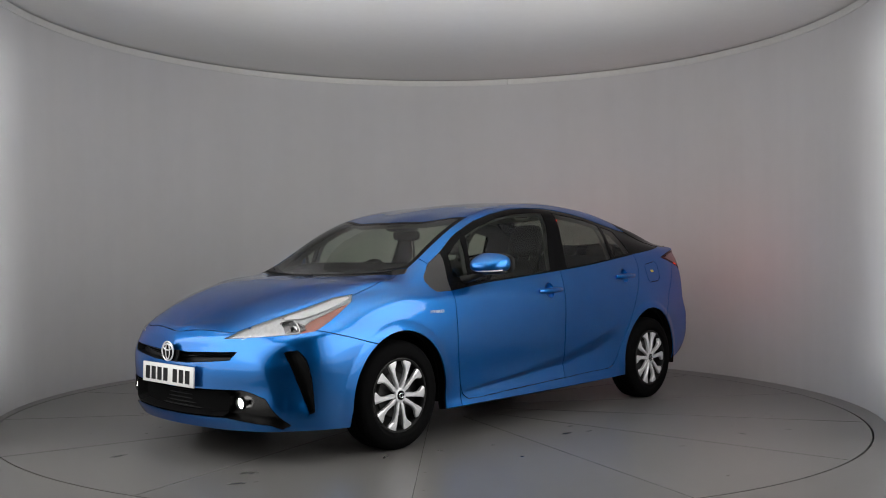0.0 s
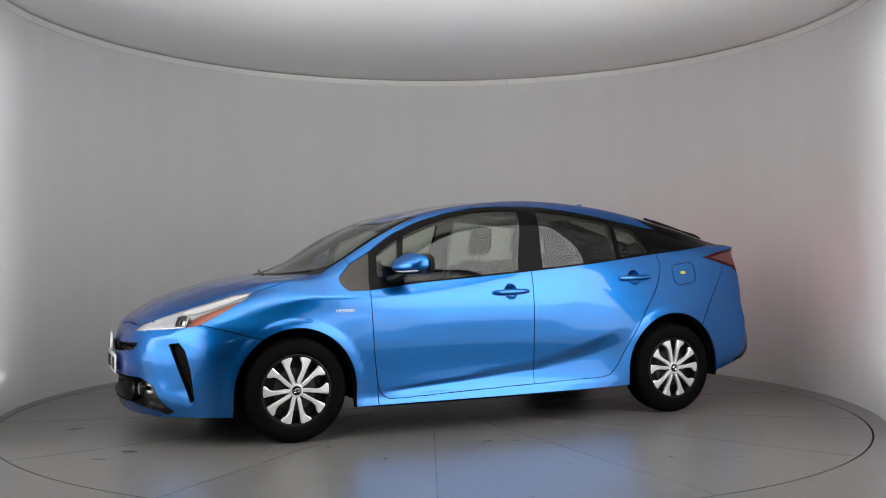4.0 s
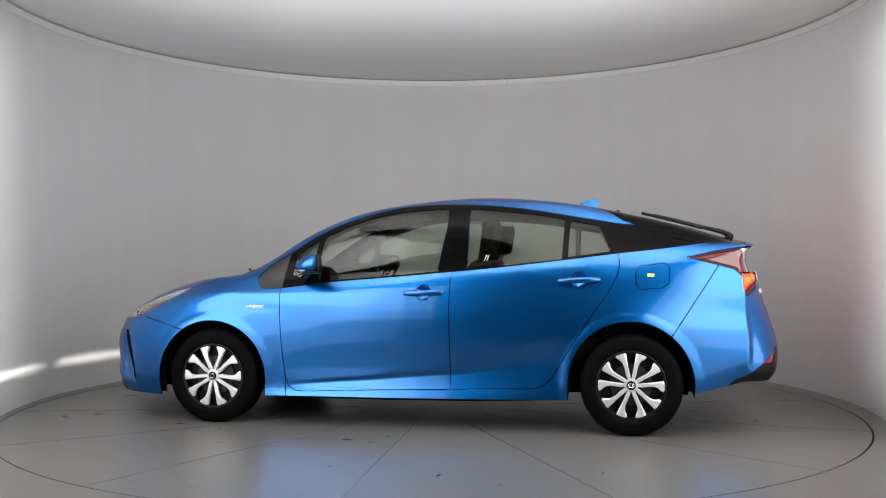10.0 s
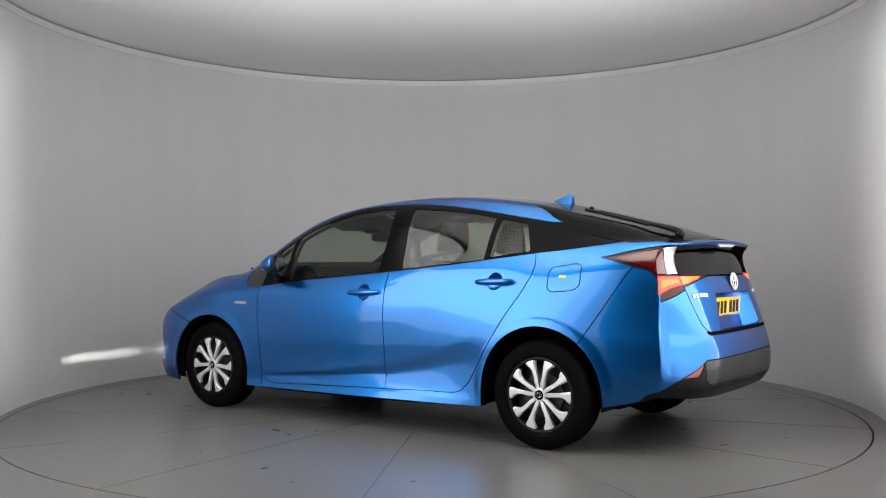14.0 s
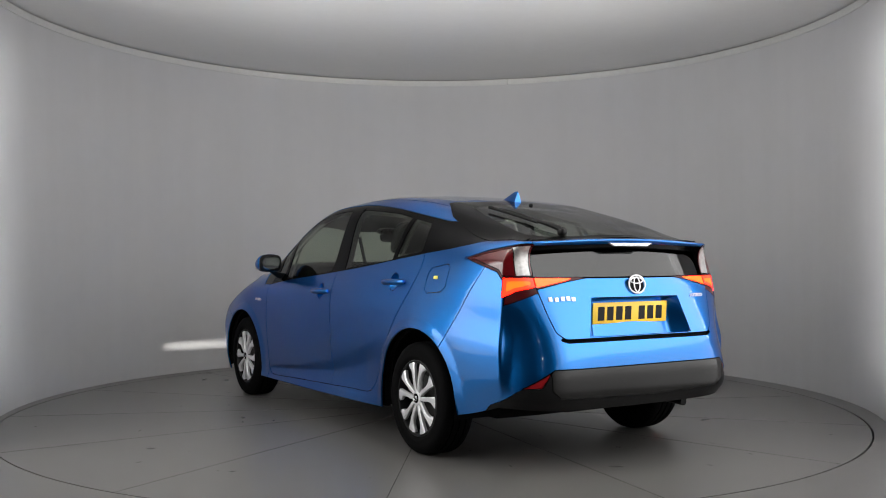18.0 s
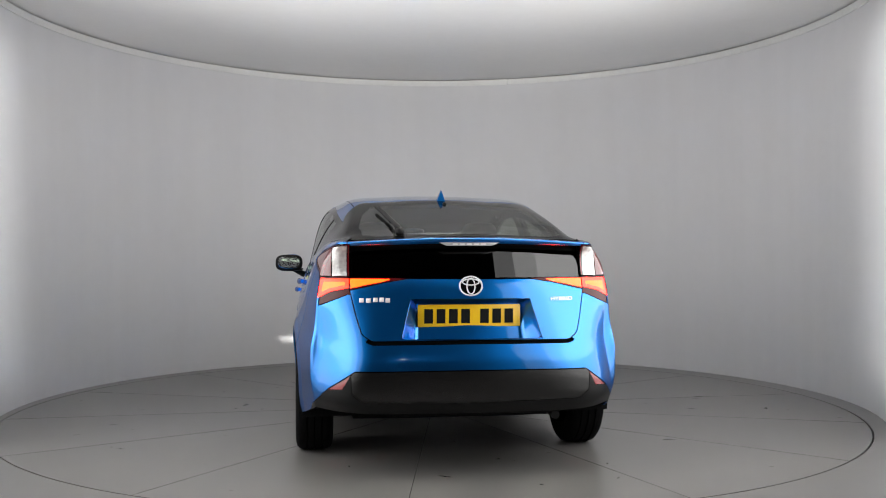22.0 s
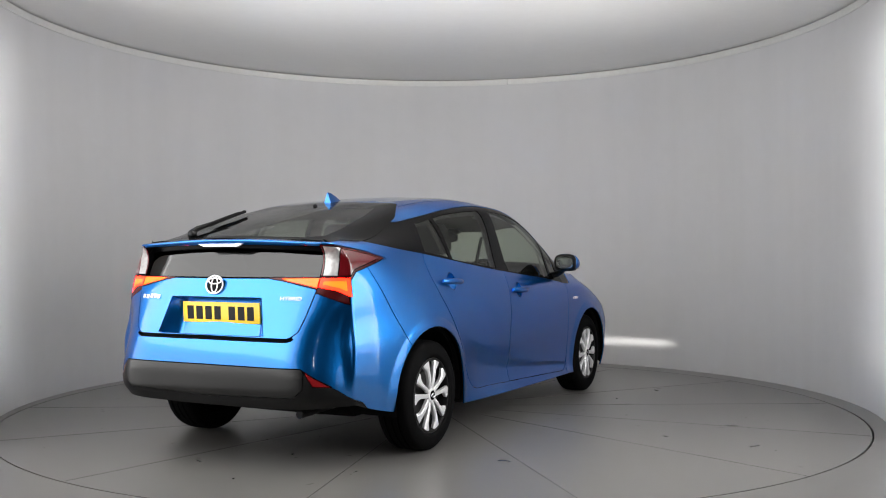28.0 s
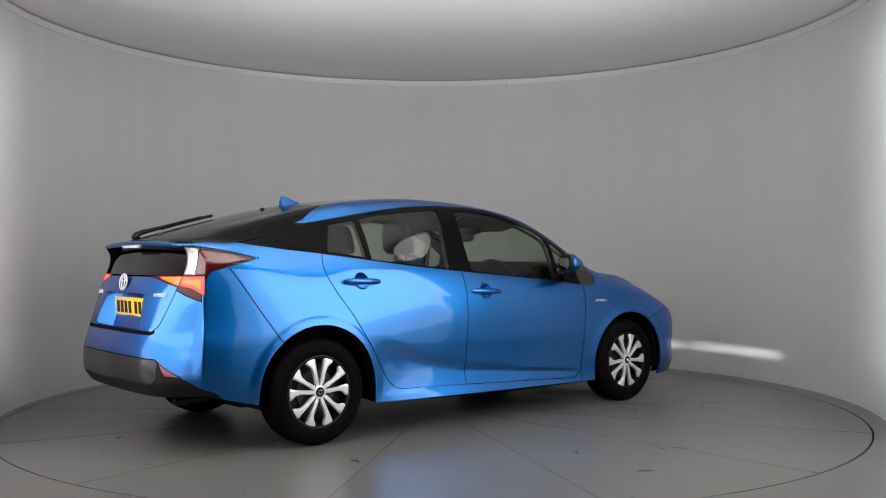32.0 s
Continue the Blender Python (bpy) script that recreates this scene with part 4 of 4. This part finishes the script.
# ---- wheels ----
def build_wheel(x, s, z, turn):
    wheel = empty("wheel")
    wheel.parent = car
    wheel.location = (x, s * .762, z)
    wheel.rotation_euler = (0, 0, 0 if s > 0 else math.pi)
    I = Matrix.Identity(4)
    R, w = .309, .102
    bm = bmesh.new()
    prof = [(.20, -.09), (.225, -.098), (.262, -w), (.288, -.094), (.303, -.08), (.3085, -.06), (R, -.045), (R - .007, -.043), (R - .007, -.037), (R, -.035), (R, -.005), (R - .007, -.003), (R - .007, .003), (R, .005), (R, .035), (R - .007, .037), (R - .007, .043), (R, .045), (.3085, .06), (.303, .08), (.288, .094), (.262, w), (.240, .1005), (.232, .102), (.225, .0985), (.212, .092), (.205, .08), (.20, .02), (.20, -.09)]
    lathe(bm, prof, I, 72)
    bmesh.ops.recalc_face_normals(bm, faces=bm.faces)
    part("tyre", bm, RUBBER, wheel, "black road tyre")
    bm = bmesh.new()
    lathe(bm, [(.204, .086), (.2095, .0905), (.207, .094), (.198, .0925), (.192, .084), (.19, .03), (.001, .03)], I, 72)
    bmesh.ops.recalc_face_normals(bm, faces=bm.faces)
    part("rim", bm, BLACK_TRIM, wheel, "black inner face of the wheel")
    bm = bmesh.new()
    lathe(bm, [(.001, .042), (.125, .042), (.13, .036)], I, 40)
    bmesh.ops.recalc_face_normals(bm, faces=bm.faces)
    part("brake_disc", bm, STEEL, wheel, "steel brake disc")
    bm = bmesh.new()
    lathe(bm, [(.2035, .0895), (.2075, .0925), (.2105, .0915), (.2100, .0880)], I, 72)
    bmesh.ops.recalc_face_normals(bm, faces=bm.faces)
    part("rim_flange", bm, STEEL, wheel, "thin dark edge of the rim")
    for k in range(10):
        # one of a pair: straight beside the narrow slot, flared beside the wide window
        a, flip = radians(72 * (k // 2) + turn), 1 if k % 2 else -1
        bm = bmesh.new()
        rows = [(.040, .0016, .0030, .0925), (.065, .0062, .0095, .0955), (.085, .0110, .0180, .0965), (.105, .0150, .0270, .0968), (.125, .0188, .0340, .0968), (.145, .0220, .0375, .0962), (.158, .0242, .0370, .0956), (.168, .0258, .0320, .0952), (.178, .0272, .0270, .0946), (.192, .0290, .0250, .0932), (.2065, .0300, .0245, .0900)]
        top, low = [], []
        for r, near, far, y in rows:
            p, q = math.asin(near / r), radians(36) - math.asin(far / r)
            top.append([bm.verts.new((r * math.cos(w), y - d, flip * r * math.sin(w))) for w, d in ((p, .0045), (p + (q - p) * .18, 0), (p + (q - p) * .82, .0005), (q, .006))])
            low.append([bm.verts.new((v.co.x, v.co.y - .016, v.co.z)) for v in (top[-1][0], top[-1][3])])
        for p, q, lp, lq in zip(top, top[1:], low, low[1:]):
            for j in range(3):
                bm.faces.new((p[j], p[j + 1], q[j + 1], q[j]))
            bm.faces.new((lp[0], p[0], q[0], lq[0]))
            bm.faces.new((p[3], lp[1], lq[1], q[3]))
        bm.faces.new((*top[-1], low[-1][1], low[-1][0]))
        bmesh.ops.rotate(bm, verts=bm.verts, cent=(0, 0, 0), matrix=Matrix.Rotation(-a, 3, "Y"))
        bmesh.ops.recalc_face_normals(bm, faces=bm.faces)
        part("spoke", bm, ALLOY, wheel, "", False)
    bm = bmesh.new()
    lathe(bm, [(.001, .1), (.02, .0995), (.026, .098), (.0265, .094)], I, 28)
    bmesh.ops.recalc_face_normals(bm, faces=bm.faces)
    cap = part("hub_cap", bm, BLACK_GLOSS, wheel, "dark hub cap with a chrome emblem")
    bm = bmesh.new()
    lathe(bm, [(.0265, .094), (.029, .0975), (.032, .0978), (.040, .095), (.042, .085)], I, 32)
    bmesh.ops.recalc_face_normals(bm, faces=bm.faces)
    part("hub_ring", bm, ALLOY, wheel)
    bm = bmesh.new()
    for rx, rz in ((.019, .013), (.008, .013)):
        tube(bm, [(rx * math.cos(a), .101, rz * math.sin(a)) for a in [2 * math.pi * j / 20 for j in range(21)]], .0022, 6)
    part("emblem", bm, CHROME, cap)
    return wheel


for _x, _z, _t in ((-1.35, .307, -90), (1.35, .309, 90)):
    for _s in SIDES:
        build_wheel(_x, _s, _z, _t)


# ---- fittings on the car ----
def sculpt(center, size, power=2.6, nu=28, nv=18, shape=None):
    """A rounded block (superellipsoid) about a point; shape bends each point."""
    bm = bmesh.new()
    rows = []
    for i in range(nv + 1):
        a = -math.pi / 2 + math.pi * i / nv
        row = []
        for j in range(nu):
            b = 2 * math.pi * j / nu
            x, y, z = math.cos(a) * math.cos(b), math.cos(a) * math.sin(b), math.sin(a)
            k = (abs(x) ** power + abs(y) ** power + abs(z) ** power) ** (-1 / power)
            p = Vector((x * k * size[0], y * k * size[1], z * k * size[2]))
            if shape:
                p = shape(p)
            row.append(bm.verts.new(p + Vector(center)))
        rows.append(row)
    for p, q in zip(rows, rows[1:]):
        for j in range(nu):
            bm.faces.new((p[j], p[(j + 1) % nu], q[(j + 1) % nu], q[j]))
    bmesh.ops.remove_doubles(bm, verts=bm.verts, dist=1e-5)
    bmesh.ops.recalc_face_normals(bm, faces=bm.faces)
    return bm


def mirrored(bm, s):
    if s < 0:
        for v in bm.verts:
            v.co.y = -v.co.y
        bmesh.ops.reverse_faces(bm, faces=bm.faces)
    return bm


def build_mirror(s):
    mirror = empty("door_mirror")
    mirror.parent = car
    mirror["label"] = "blue door mirror on a black foot"

    def swept(p):
        # the outer end lies further back
        p.x += .45 * p.y
        return p

    def cap_shape(p):
        p.x *= 1.0 if p.x < 0 else .5
        nose = max(0, -p.x / .098)
        p.z *= (1 - .10 * (p.y / .1)) * (1 - .42 * nose)
        p.z -= .020 * nose
        return swept(p)
    part("mirror_cap", mirrored(sculpt((-.650, .940, 1.047), (.098, .100, .062), 2.8, 32, 20, cap_shape), s), BLUE, mirror)
    part("mirror_surround", mirrored(sculpt((-.600, .940, 1.043), (.020, .102, .064), 3.2, 28, 14, swept), s), BLACK_TRIM, mirror, "black mirror rim")
    part("mirror_glass", mirrored(sculpt((-.5805, .940, 1.045), (.003, .082, .046), 3.2, 28, 10, swept), s), MIRROR, mirror, "mirror glass")
    part("mirror_base", mirrored(sculpt((-.650, .925, .995), (.062, .095, .016), 2.4, 24, 12, swept), s), BLACK_TRIM, mirror, "black lower shell")
    bm = tube(bmesh.new(), [(-.745, .775, .945), (-.725, .83, .955), (-.695, .875, .976), (-.67, .91, .992)], [.026, .024, .020, .016], 12)
    part("mirror_foot", mirrored(bm, s), BLACK_TRIM, mirror, "black mirror foot")
    bm = tube(bmesh.new(), [(-.742, .89, 1.000), (-.728, .94, 1.000), (-.698, .99, 1.001), (-.655, 1.032, 1.004)], [.004, .006, .006, .004], 8)
    part("mirror_indicator", mirrored(bm, s), WHITE_LENS, mirror, "white indicator strip")


for _s in SIDES:
    build_mirror(_s)


def build_fin():
    bm = bmesh.new()
    rows = []
    for k in range(9):
        f = k / 8
        rows.append((.985 + .145 * f, 1.448 - .026 * f, 1.449 + .042 * min(1, f / .8) ** .9, .005 + .021 * min(1, f * 1.7)))
    loops = []
    for x, z0, z1, w in rows:
        loops.append([bm.verts.new(v) for v in ((x, -w, z0), (x, -w * .42, z0 + (z1 - z0) * .6), (x, 0, z1), (x, w * .42, z0 + (z1 - z0) * .6), (x, w, z0))])
    for p, q in zip(loops, loops[1:]):
        for j in range(4):
            bm.faces.new((p[j], p[j + 1], q[j + 1], q[j]))
    bm.faces.new(loops[0])
    bm.faces.new(loops[-1][::-1])
    bmesh.ops.recalc_face_normals(bm, faces=bm.faces)
    part("roof_antenna", bm, BLUE, car, "blue shark-fin aerial")


build_fin()


def build_wipers():
    bm = tube(bmesh.new(), [(1.975, -.335, 1.200), (1.972, -.336, 1.228), (1.93, -.345, 1.246), (1.80, -.358, 1.279), (1.62, -.380, 1.328), (1.50, -.399, 1.358)], [.020, .020, .016, .011, .008, .006], 8)
    arm = part("rear_wiper", bm, BLACK_TRIM, car, "black rear wiper arm")
    bm = tube(bmesh.new(), [(1.80, -.362, 1.272), (1.62, -.385, 1.320), (1.5, -.402, 1.350), (1.42, -.414, 1.368)], .010, 8)
    part("wiper_blade", bm, BLACK_TRIM, arm)
    part("wiper_cap", sculpt((1.975, -.335, 1.216), (.026, .024, .022), 2.4, 16, 10), BLACK_TRIM, arm)
    for y0, y1, x0, x1 in ((-.10, .50, -1.372, -1.265), (-.62, -.02, -1.19, -1.335)):
        pts = []
        for k in range(7):
            f = k / 6
            y = y0 + (y1 - y0) * f
            pts.append((x0 + (x1 - x0) * f - .012 * math.sin(math.pi * f), y, .972 + .03 * (abs(y) / .6) ** 2))
        bm = tube(bmesh.new(), pts, .008, 8)
        part("front_wiper", bm, BLACK_TRIM, car, "black windscreen wiper")

    part("washer_nozzle", sculpt((1.262, 0, 1.398), (.016, .011, .012), 2.2, 14, 8), BLACK_TRIM, car, "small black rear washer nozzle")


build_wipers()


def plate(x, z, back, material, label):
    """A number plate with plain bars in place of its writing."""
    m = pose(x, 0, z, 0, back, 0)
    holder = bmesh.new()
    box(holder, m, .010, .520, .112, .004)
    ob = part("number_plate", holder, material, car, label)
    d = 1 if x > 0 else -1
    for y in (-.205, -.143, -.081, -.019, .077, .139, .201):
        bm = bmesh.new()
        box(bm, m @ pose(d * .0052, d * y, -.002), .0016, .044, .072, .0)
        part("plate_bar", bm, INK, ob, "", False)
    return ob


plate(2.126, .793, 3.5, PLATE_Y, "yellow rear number plate with dark bars")
plate(-2.303, .443, 1, PLATE_W, "white front number plate with dark bars")


def emblem(x, z, rx, rz, lean):
    m = pose(x, 0, z, 0, lean, 0)
    bm = bmesh.new()
    lathe(bm, [(.001, .0), (.94, .0), (.98, -.003)], pose(0, 0, 0), 40)
    for v in bm.verts:
        v.co = m @ Vector((v.co.y * (1 if x > 0 else -1) + (.002 if x > 0 else -.002), v.co.x * rx, v.co.z * rz))
    bmesh.ops.recalc_face_normals(bm, faces=bm.faces)
    ob = part("emblem", bm, BLACK_GLOSS, car, "chrome oval emblem on a dark ground")
    bm = bmesh.new()
    d = .006 if x > 0 else -.006
    for a, b, cz, r in ((rx, rz, 0, .0044), (rx * .36, rz * .82, -.02 * rz, .0036), (rx * .74, rz * .32, rz * .42, .0036)):
        tube(bm, [m @ Vector((d, a * math.cos(2 * math.pi * j / 36), cz + b * math.sin(2 * math.pi * j / 36))) for j in range(37)], r, 6)
    part("emblem_ring", bm, ALLOY, ob, "chrome rings")


emblem(2.172, .941, .056, .047, -8)
emblem(-2.300, .570, .056, .052, 0)


def radar_cover():
    bm = prism(bmesh.new(), [(-.100, .580), (-.072, .514), (.072, .514), (.100, .580)], pose(-2.280, 0, 0, 0, 0, 90), .012, .003)
    part("radar_cover", bm, BLACK_GLOSS, car, "dark cover behind the front emblem", False)


radar_cover()


def lettering(text, m, size, material, name, label):
    cu = bpy.data.curves.new(name, "FONT")
    cu.body, cu.size, cu.extrude, cu.align_x, cu.align_y = text, size, .0012, "CENTER", "CENTER"
    tmp = new(name, cu)
    me = bpy.data.meshes.new_from_object(tmp.evaluated_get(bpy.context.evaluated_depsgraph_get()))
    bpy.data.objects.remove(tmp)
    me.transform(m)
    me.materials.clear()
    me.materials.append(material)
    ob = new(name, me)
    ob.parent = car
    ob["label"] = label
    return ob


def stuck(axes, a, b, side):
    """A pose on the skin with x along the writing, z out of the panel."""
    p, n = on_skin(axes, a, b, side)
    up = (Vector((0, 0, 1)) - n * n.z).normalized()
    return Matrix.Translation(p + n * .003) @ Matrix((up.cross(n), up, n)).transposed().to_4x4()


def build_badges():
    wide = Matrix.Diagonal((1.3, 1, 1, 1))
    for s in SIDES:
        lettering("HYBRID", stuck("xz", -1.052, .765, s) @ wide, .026, ALLOY, "badge", "small chrome lettering on the fender")
    lettering("HYBRID", stuck("yz", .47, .872, 1) @ wide, .027, ALLOY, "badge", "small chrome lettering on the tailgate")
    for k in range(5):
        bm = bmesh.new()
        box(bm, stuck("yz", -.535 + .031 * k, .872, -1), .022, .022, .004, .001)
        part("badge_bar", bm, ALLOY, car, "chrome bar of the model badge")
    bm = bmesh.new()
    box(bm, stuck("xz", 1.471, .974, -1), .042, .019, .0015)
    part("sticker", bm, STICKER, car, "small yellow sticker on the fuel flap", False)


build_badges()


def build_lamps_and_grilles():
    for s in SIDES:
        # fog lamp: a lit lens ring, and a shaded tube whose slot throws a flat beam
        c = Vector((-2.185, s * .522, .323))
        m = Matrix.Translation(c) @ pose(0, 0, 0, 0, -4.6, s * -5)
        fog = empty("fog_lamp")
        fog.parent = car
        fog["label"] = "round lit fog lamp"
        bm = bmesh.new()
        lathe(bm, [(.030, .012), (.036, .004), (.036, -.003), (.033, -.006), (.031, -.002)], m @ pose(0, 0, 0, 0, 0, -90) @ pose(0, 0, 0, 0, 0, 180), 32)
        bmesh.ops.recalc_face_normals(bm, faces=bm.faces)
        part("bezel", bm, BLACK_TRIM, fog, "black bezel")
        w, h = .0118, .0007
        bm = bmesh.new()
        n = 32
        inner = [bm.verts.new(m @ Vector((-.002, max(-w, min(w, .03 * math.cos(a))), max(-h, min(h, .03 * math.sin(a)))))) for a in [2 * math.pi * k / n for k in range(n)]]
        outer = [bm.verts.new(m @ Vector((.002, .031 * math.cos(a), .031 * math.sin(a)))) for a in [2 * math.pi * k / n for k in range(n)]]
        for k in range(n):
            bm.faces.new((inner[k], inner[(k + 1) % n], outer[(k + 1) % n], outer[k]))
        part("lens", bm, FOG_GLOW, fog, "lit white lens")
        bm = bmesh.new()
        bk = .022
        for dy, dz, sy, sz in ((0, .012, .050, .003), (0, -.012, .050, .003), (.025, 0, .003, .027), (-.025, 0, .003, .027)):
            box(bm, m @ pose(.004 + bk / 2, dy, dz), bk, sy, sz)
        box(bm, m @ pose(.004 + bk, 0, 0), .003, .053, .027)
        for dz in (h + .0065, -h - .0065):
            box(bm, m @ pose(.0045, 0, dz), .001, .050, .013)
        for dy in (w + .006, -w - .006):
            box(bm, m @ pose(.0045, dy, 0), .001, .012, .026)
        part("shade", bm, PITCH, fog, "black lamp shade", False)
        bm = bmesh.new()
        vs = [bm.verts.new(m @ Vector((.020, y, z))) for y, z in ((-.0025, -.0006), (-.0025, .0006), (.0025, .0006), (.0025, -.0006))]
        bm.faces.new(vs)
        part("filament", bm, BEAM, fog, "bright light source", False)
        # projector in the headlamp
        at, out = on_skin("xz", -1.968, .716, s)
        projector = part("projector", sculpt(at - out * .022, (.024, .024, .024), 2.0, 20, 12), CHROME, car, "round chrome headlamp projector")
        part("projector_lens", sculpt(at - out * .014 + Vector((-.012, 0, 0)), (.014, .014, .014), 2.0, 16, 10), BLACK_GLOSS, projector, "dark round lens")
        line = []
        for x, z in ((-2.195, .662), (-2.15, .667), (-2.10, .673), (-2.05, .679), (-2.0, .686), (-1.972, .692), (-1.958, .708), (-1.945, .728), (-1.935, .748)):
            p, n = on_skin("xz", x, z, s)
            line.append(p - n * .003)
        part("light_line", tube(bmesh.new(), line, .0042, 6), WHITE_LENS, car, "thin white line along the lamp's lower edge")
    bm = bmesh.new()
    for z in (.268, .290, .312, .334, .356):
        tube(bm, [(-2.222 + .07 * (y / .46) ** 2, y, z) for y in [-.46 + .092 * k for k in range(11)]], .0045, 6)
    part("grille_slats", bm, BLACK_TRIM, car, "black horizontal grille slats")
    bm = tube(bmesh.new(), [(-2.262 + .09 * (y / .48) ** 2, y, .545 + .02 * abs(y) / .48) for y in [-.47 + .094 * k for k in range(11)]], .007, 6)
    part("grille_bar", bm, BLACK_GLOSS, car, "black bar in the upper grille")
    bm = bmesh.new()
    prism(bm, [(-.155, 1.158), (.155, 1.158), (.115, 1.141), (-.115, 1.141)], pose(2.136, 0, 0, 0, 0, 90), .020, .003)
    brake = part("brake_light", bm, LAMP_INNER, car, "slim clear high brake light")
    for k in range(5):
        bm = bmesh.new()
        box(bm, pose(2.137, -.072 + .036 * k, 1.1495), .004, .026, .009, .001)
        part("led_block", bm, WHITE_LENS, brake, "bright lamp block")
    bm = tube(bmesh.new(), [(1.55, .46, .29), (1.85, .46, .285), (2.06, .46, .275)], .022, 14)
    part("exhaust_pipe", bm, BLACK_TRIM, car, "black exhaust pipe")
    bm = bmesh.new()
    box(bm, pose(1.80, .05, .335), .55, .9, .10, .03)
    part("silencer", bm, DARK, car, "dark silencer under the tail")


build_lamps_and_grilles()


# ---- inside the car ----
def build_seat(y):
    seat = empty("front_seat")
    seat.parent = car
    seat["label"] = "dark cloth front seat"
    bm = bmesh.new()
    box(bm, pose(.02, y, .46, 0, -6), .50, .50, .18, .06, 3)
    part("cushion", bm, CLOTH, seat)

    def back_shape(p):
        p.x += .22 * (p.z + .3) - .03 * abs(p.y / .24) ** 2
        p.y *= 1 - .22 * max(0, p.z / .3)
        return p
    part("backrest", sculpt((.235, y, .765), (.085, .245, .300), 3.6, 28, 18, back_shape), CLOTH, seat)

    def head_shape(p):
        p.x += .16 * p.z
        p.y *= 1 - .15 * p.z / .1
        return p
    part("headrest", sculpt((.435, y, 1.212), (.052, .132, .108), 4.5, 24, 16, head_shape), CLOTH, seat)
    for d in (-.055, .055):
        part("headrest_post", tube(bmesh.new(), [(.37, y + d, 1.0), (.425, y + d, 1.14)], .006, 8), CHROME, seat, "chrome post")


for _y in (-.36, .36):
    build_seat(_y)


def build_inside():
    bench = empty("rear_bench")
    bench.parent = car
    bench["label"] = "dark cloth rear bench"
    bm = bmesh.new()
    box(bm, pose(.98, 0, .48, 0, -6), .48, 1.25, .18, .06, 3)
    part("cushion", bm, CLOTH, bench)

    def lean(p):
        p.x += .38 * p.z
        return p
    part("backrest", sculpt((1.28, 0, .80), (.08, .60, .30), 5, 36, 16, lean), CLOTH, bench)
    for y in (-.36, 0, .36):
        part("headrest", sculpt((1.41, y, 1.135), (.042, .125, .062 if y else .05), 3.4, 20, 12, lean), CLOTH, bench)

    def dash_shape(p):
        p.z -= .10 * max(0, -p.x / .25) ** 2
        return p
    part("dashboard", sculpt((-.92, 0, .905), (.34, .71, .145), 5, 40, 16, dash_shape), DARK, car, "dark dashboard")
    bm = bmesh.new()
    box(bm, pose(-.76, 0, .965, 0, 12), .06, .26, .05, .015)
    part("display", bm, BLACK_GLOSS, car, "black centre display")
    wheel = empty("steering_wheel")
    wheel.parent = car
    wheel["label"] = "black steering wheel"
    m = pose(-.50, .36, .90, 0, -62, 0)
    part("rim", tube(bmesh.new(), [m @ Vector((.18 * math.cos(2 * math.pi * k / 40), .18 * math.sin(2 * math.pi * k / 40), 0)) for k in range(41)], .015, 10), BLACK_TRIM, wheel)
    part("hub", sculpt((-.53, .36, .885), (.05, .075, .06), 2.6, 18, 12), BLACK_TRIM, wheel)
    for a in (0, 180, 270):
        q = m @ Vector((.165 * math.cos(radians(a + 90)), .165 * math.sin(radians(a + 90)), 0))
        part("spoke", tube(bmesh.new(), [(-.53, .36, .885), q], .014, 8), BLACK_TRIM, wheel)
    bm = sculpt((-.45, 0, 1.235), (.018, .125, .036), 4, 24, 12)
    part("inside_mirror", bm, BLACK_TRIM, car, "black inside mirror")
    part("sensor_box", sculpt((-.52, 0, 1.285), (.07, .10, .026), 3, 20, 12), BLACK_TRIM, car, "black sensor box behind the windscreen")
    for s in SIDES:
        # belt pillar and window-side trim seen through the glass
        part("seat_belt", tube(bmesh.new(), [(.27, s * .66, 1.22), (.24, s * .60, 1.02), (.20, s * .52, .72)], .012, 6), CLOTH, car, "dark seat belt")
        part("grab_handle", tube(bmesh.new(), [(.02, s * .56, 1.375), (.06, s * .555, 1.35), (.20, s * .553, 1.35), (.24, s * .558, 1.38)], .009, 8), LINER, car, "grey grab handle")


build_inside()


# ---- what turns ----
def motions():
    walk(turntable, [(t, pose(0, 0, 0, 0, 0, a)) for t, a in TURN])
    rows = []
    for t, a in TURN:
        c, s = math.cos(radians(a)), math.sin(radians(a))
        rows.append((t, pose(c * CAR_X - s * CAR_Y, s * CAR_X + c * CAR_Y, 0, 0, 0, a)))
    walk(car, rows)


motions()
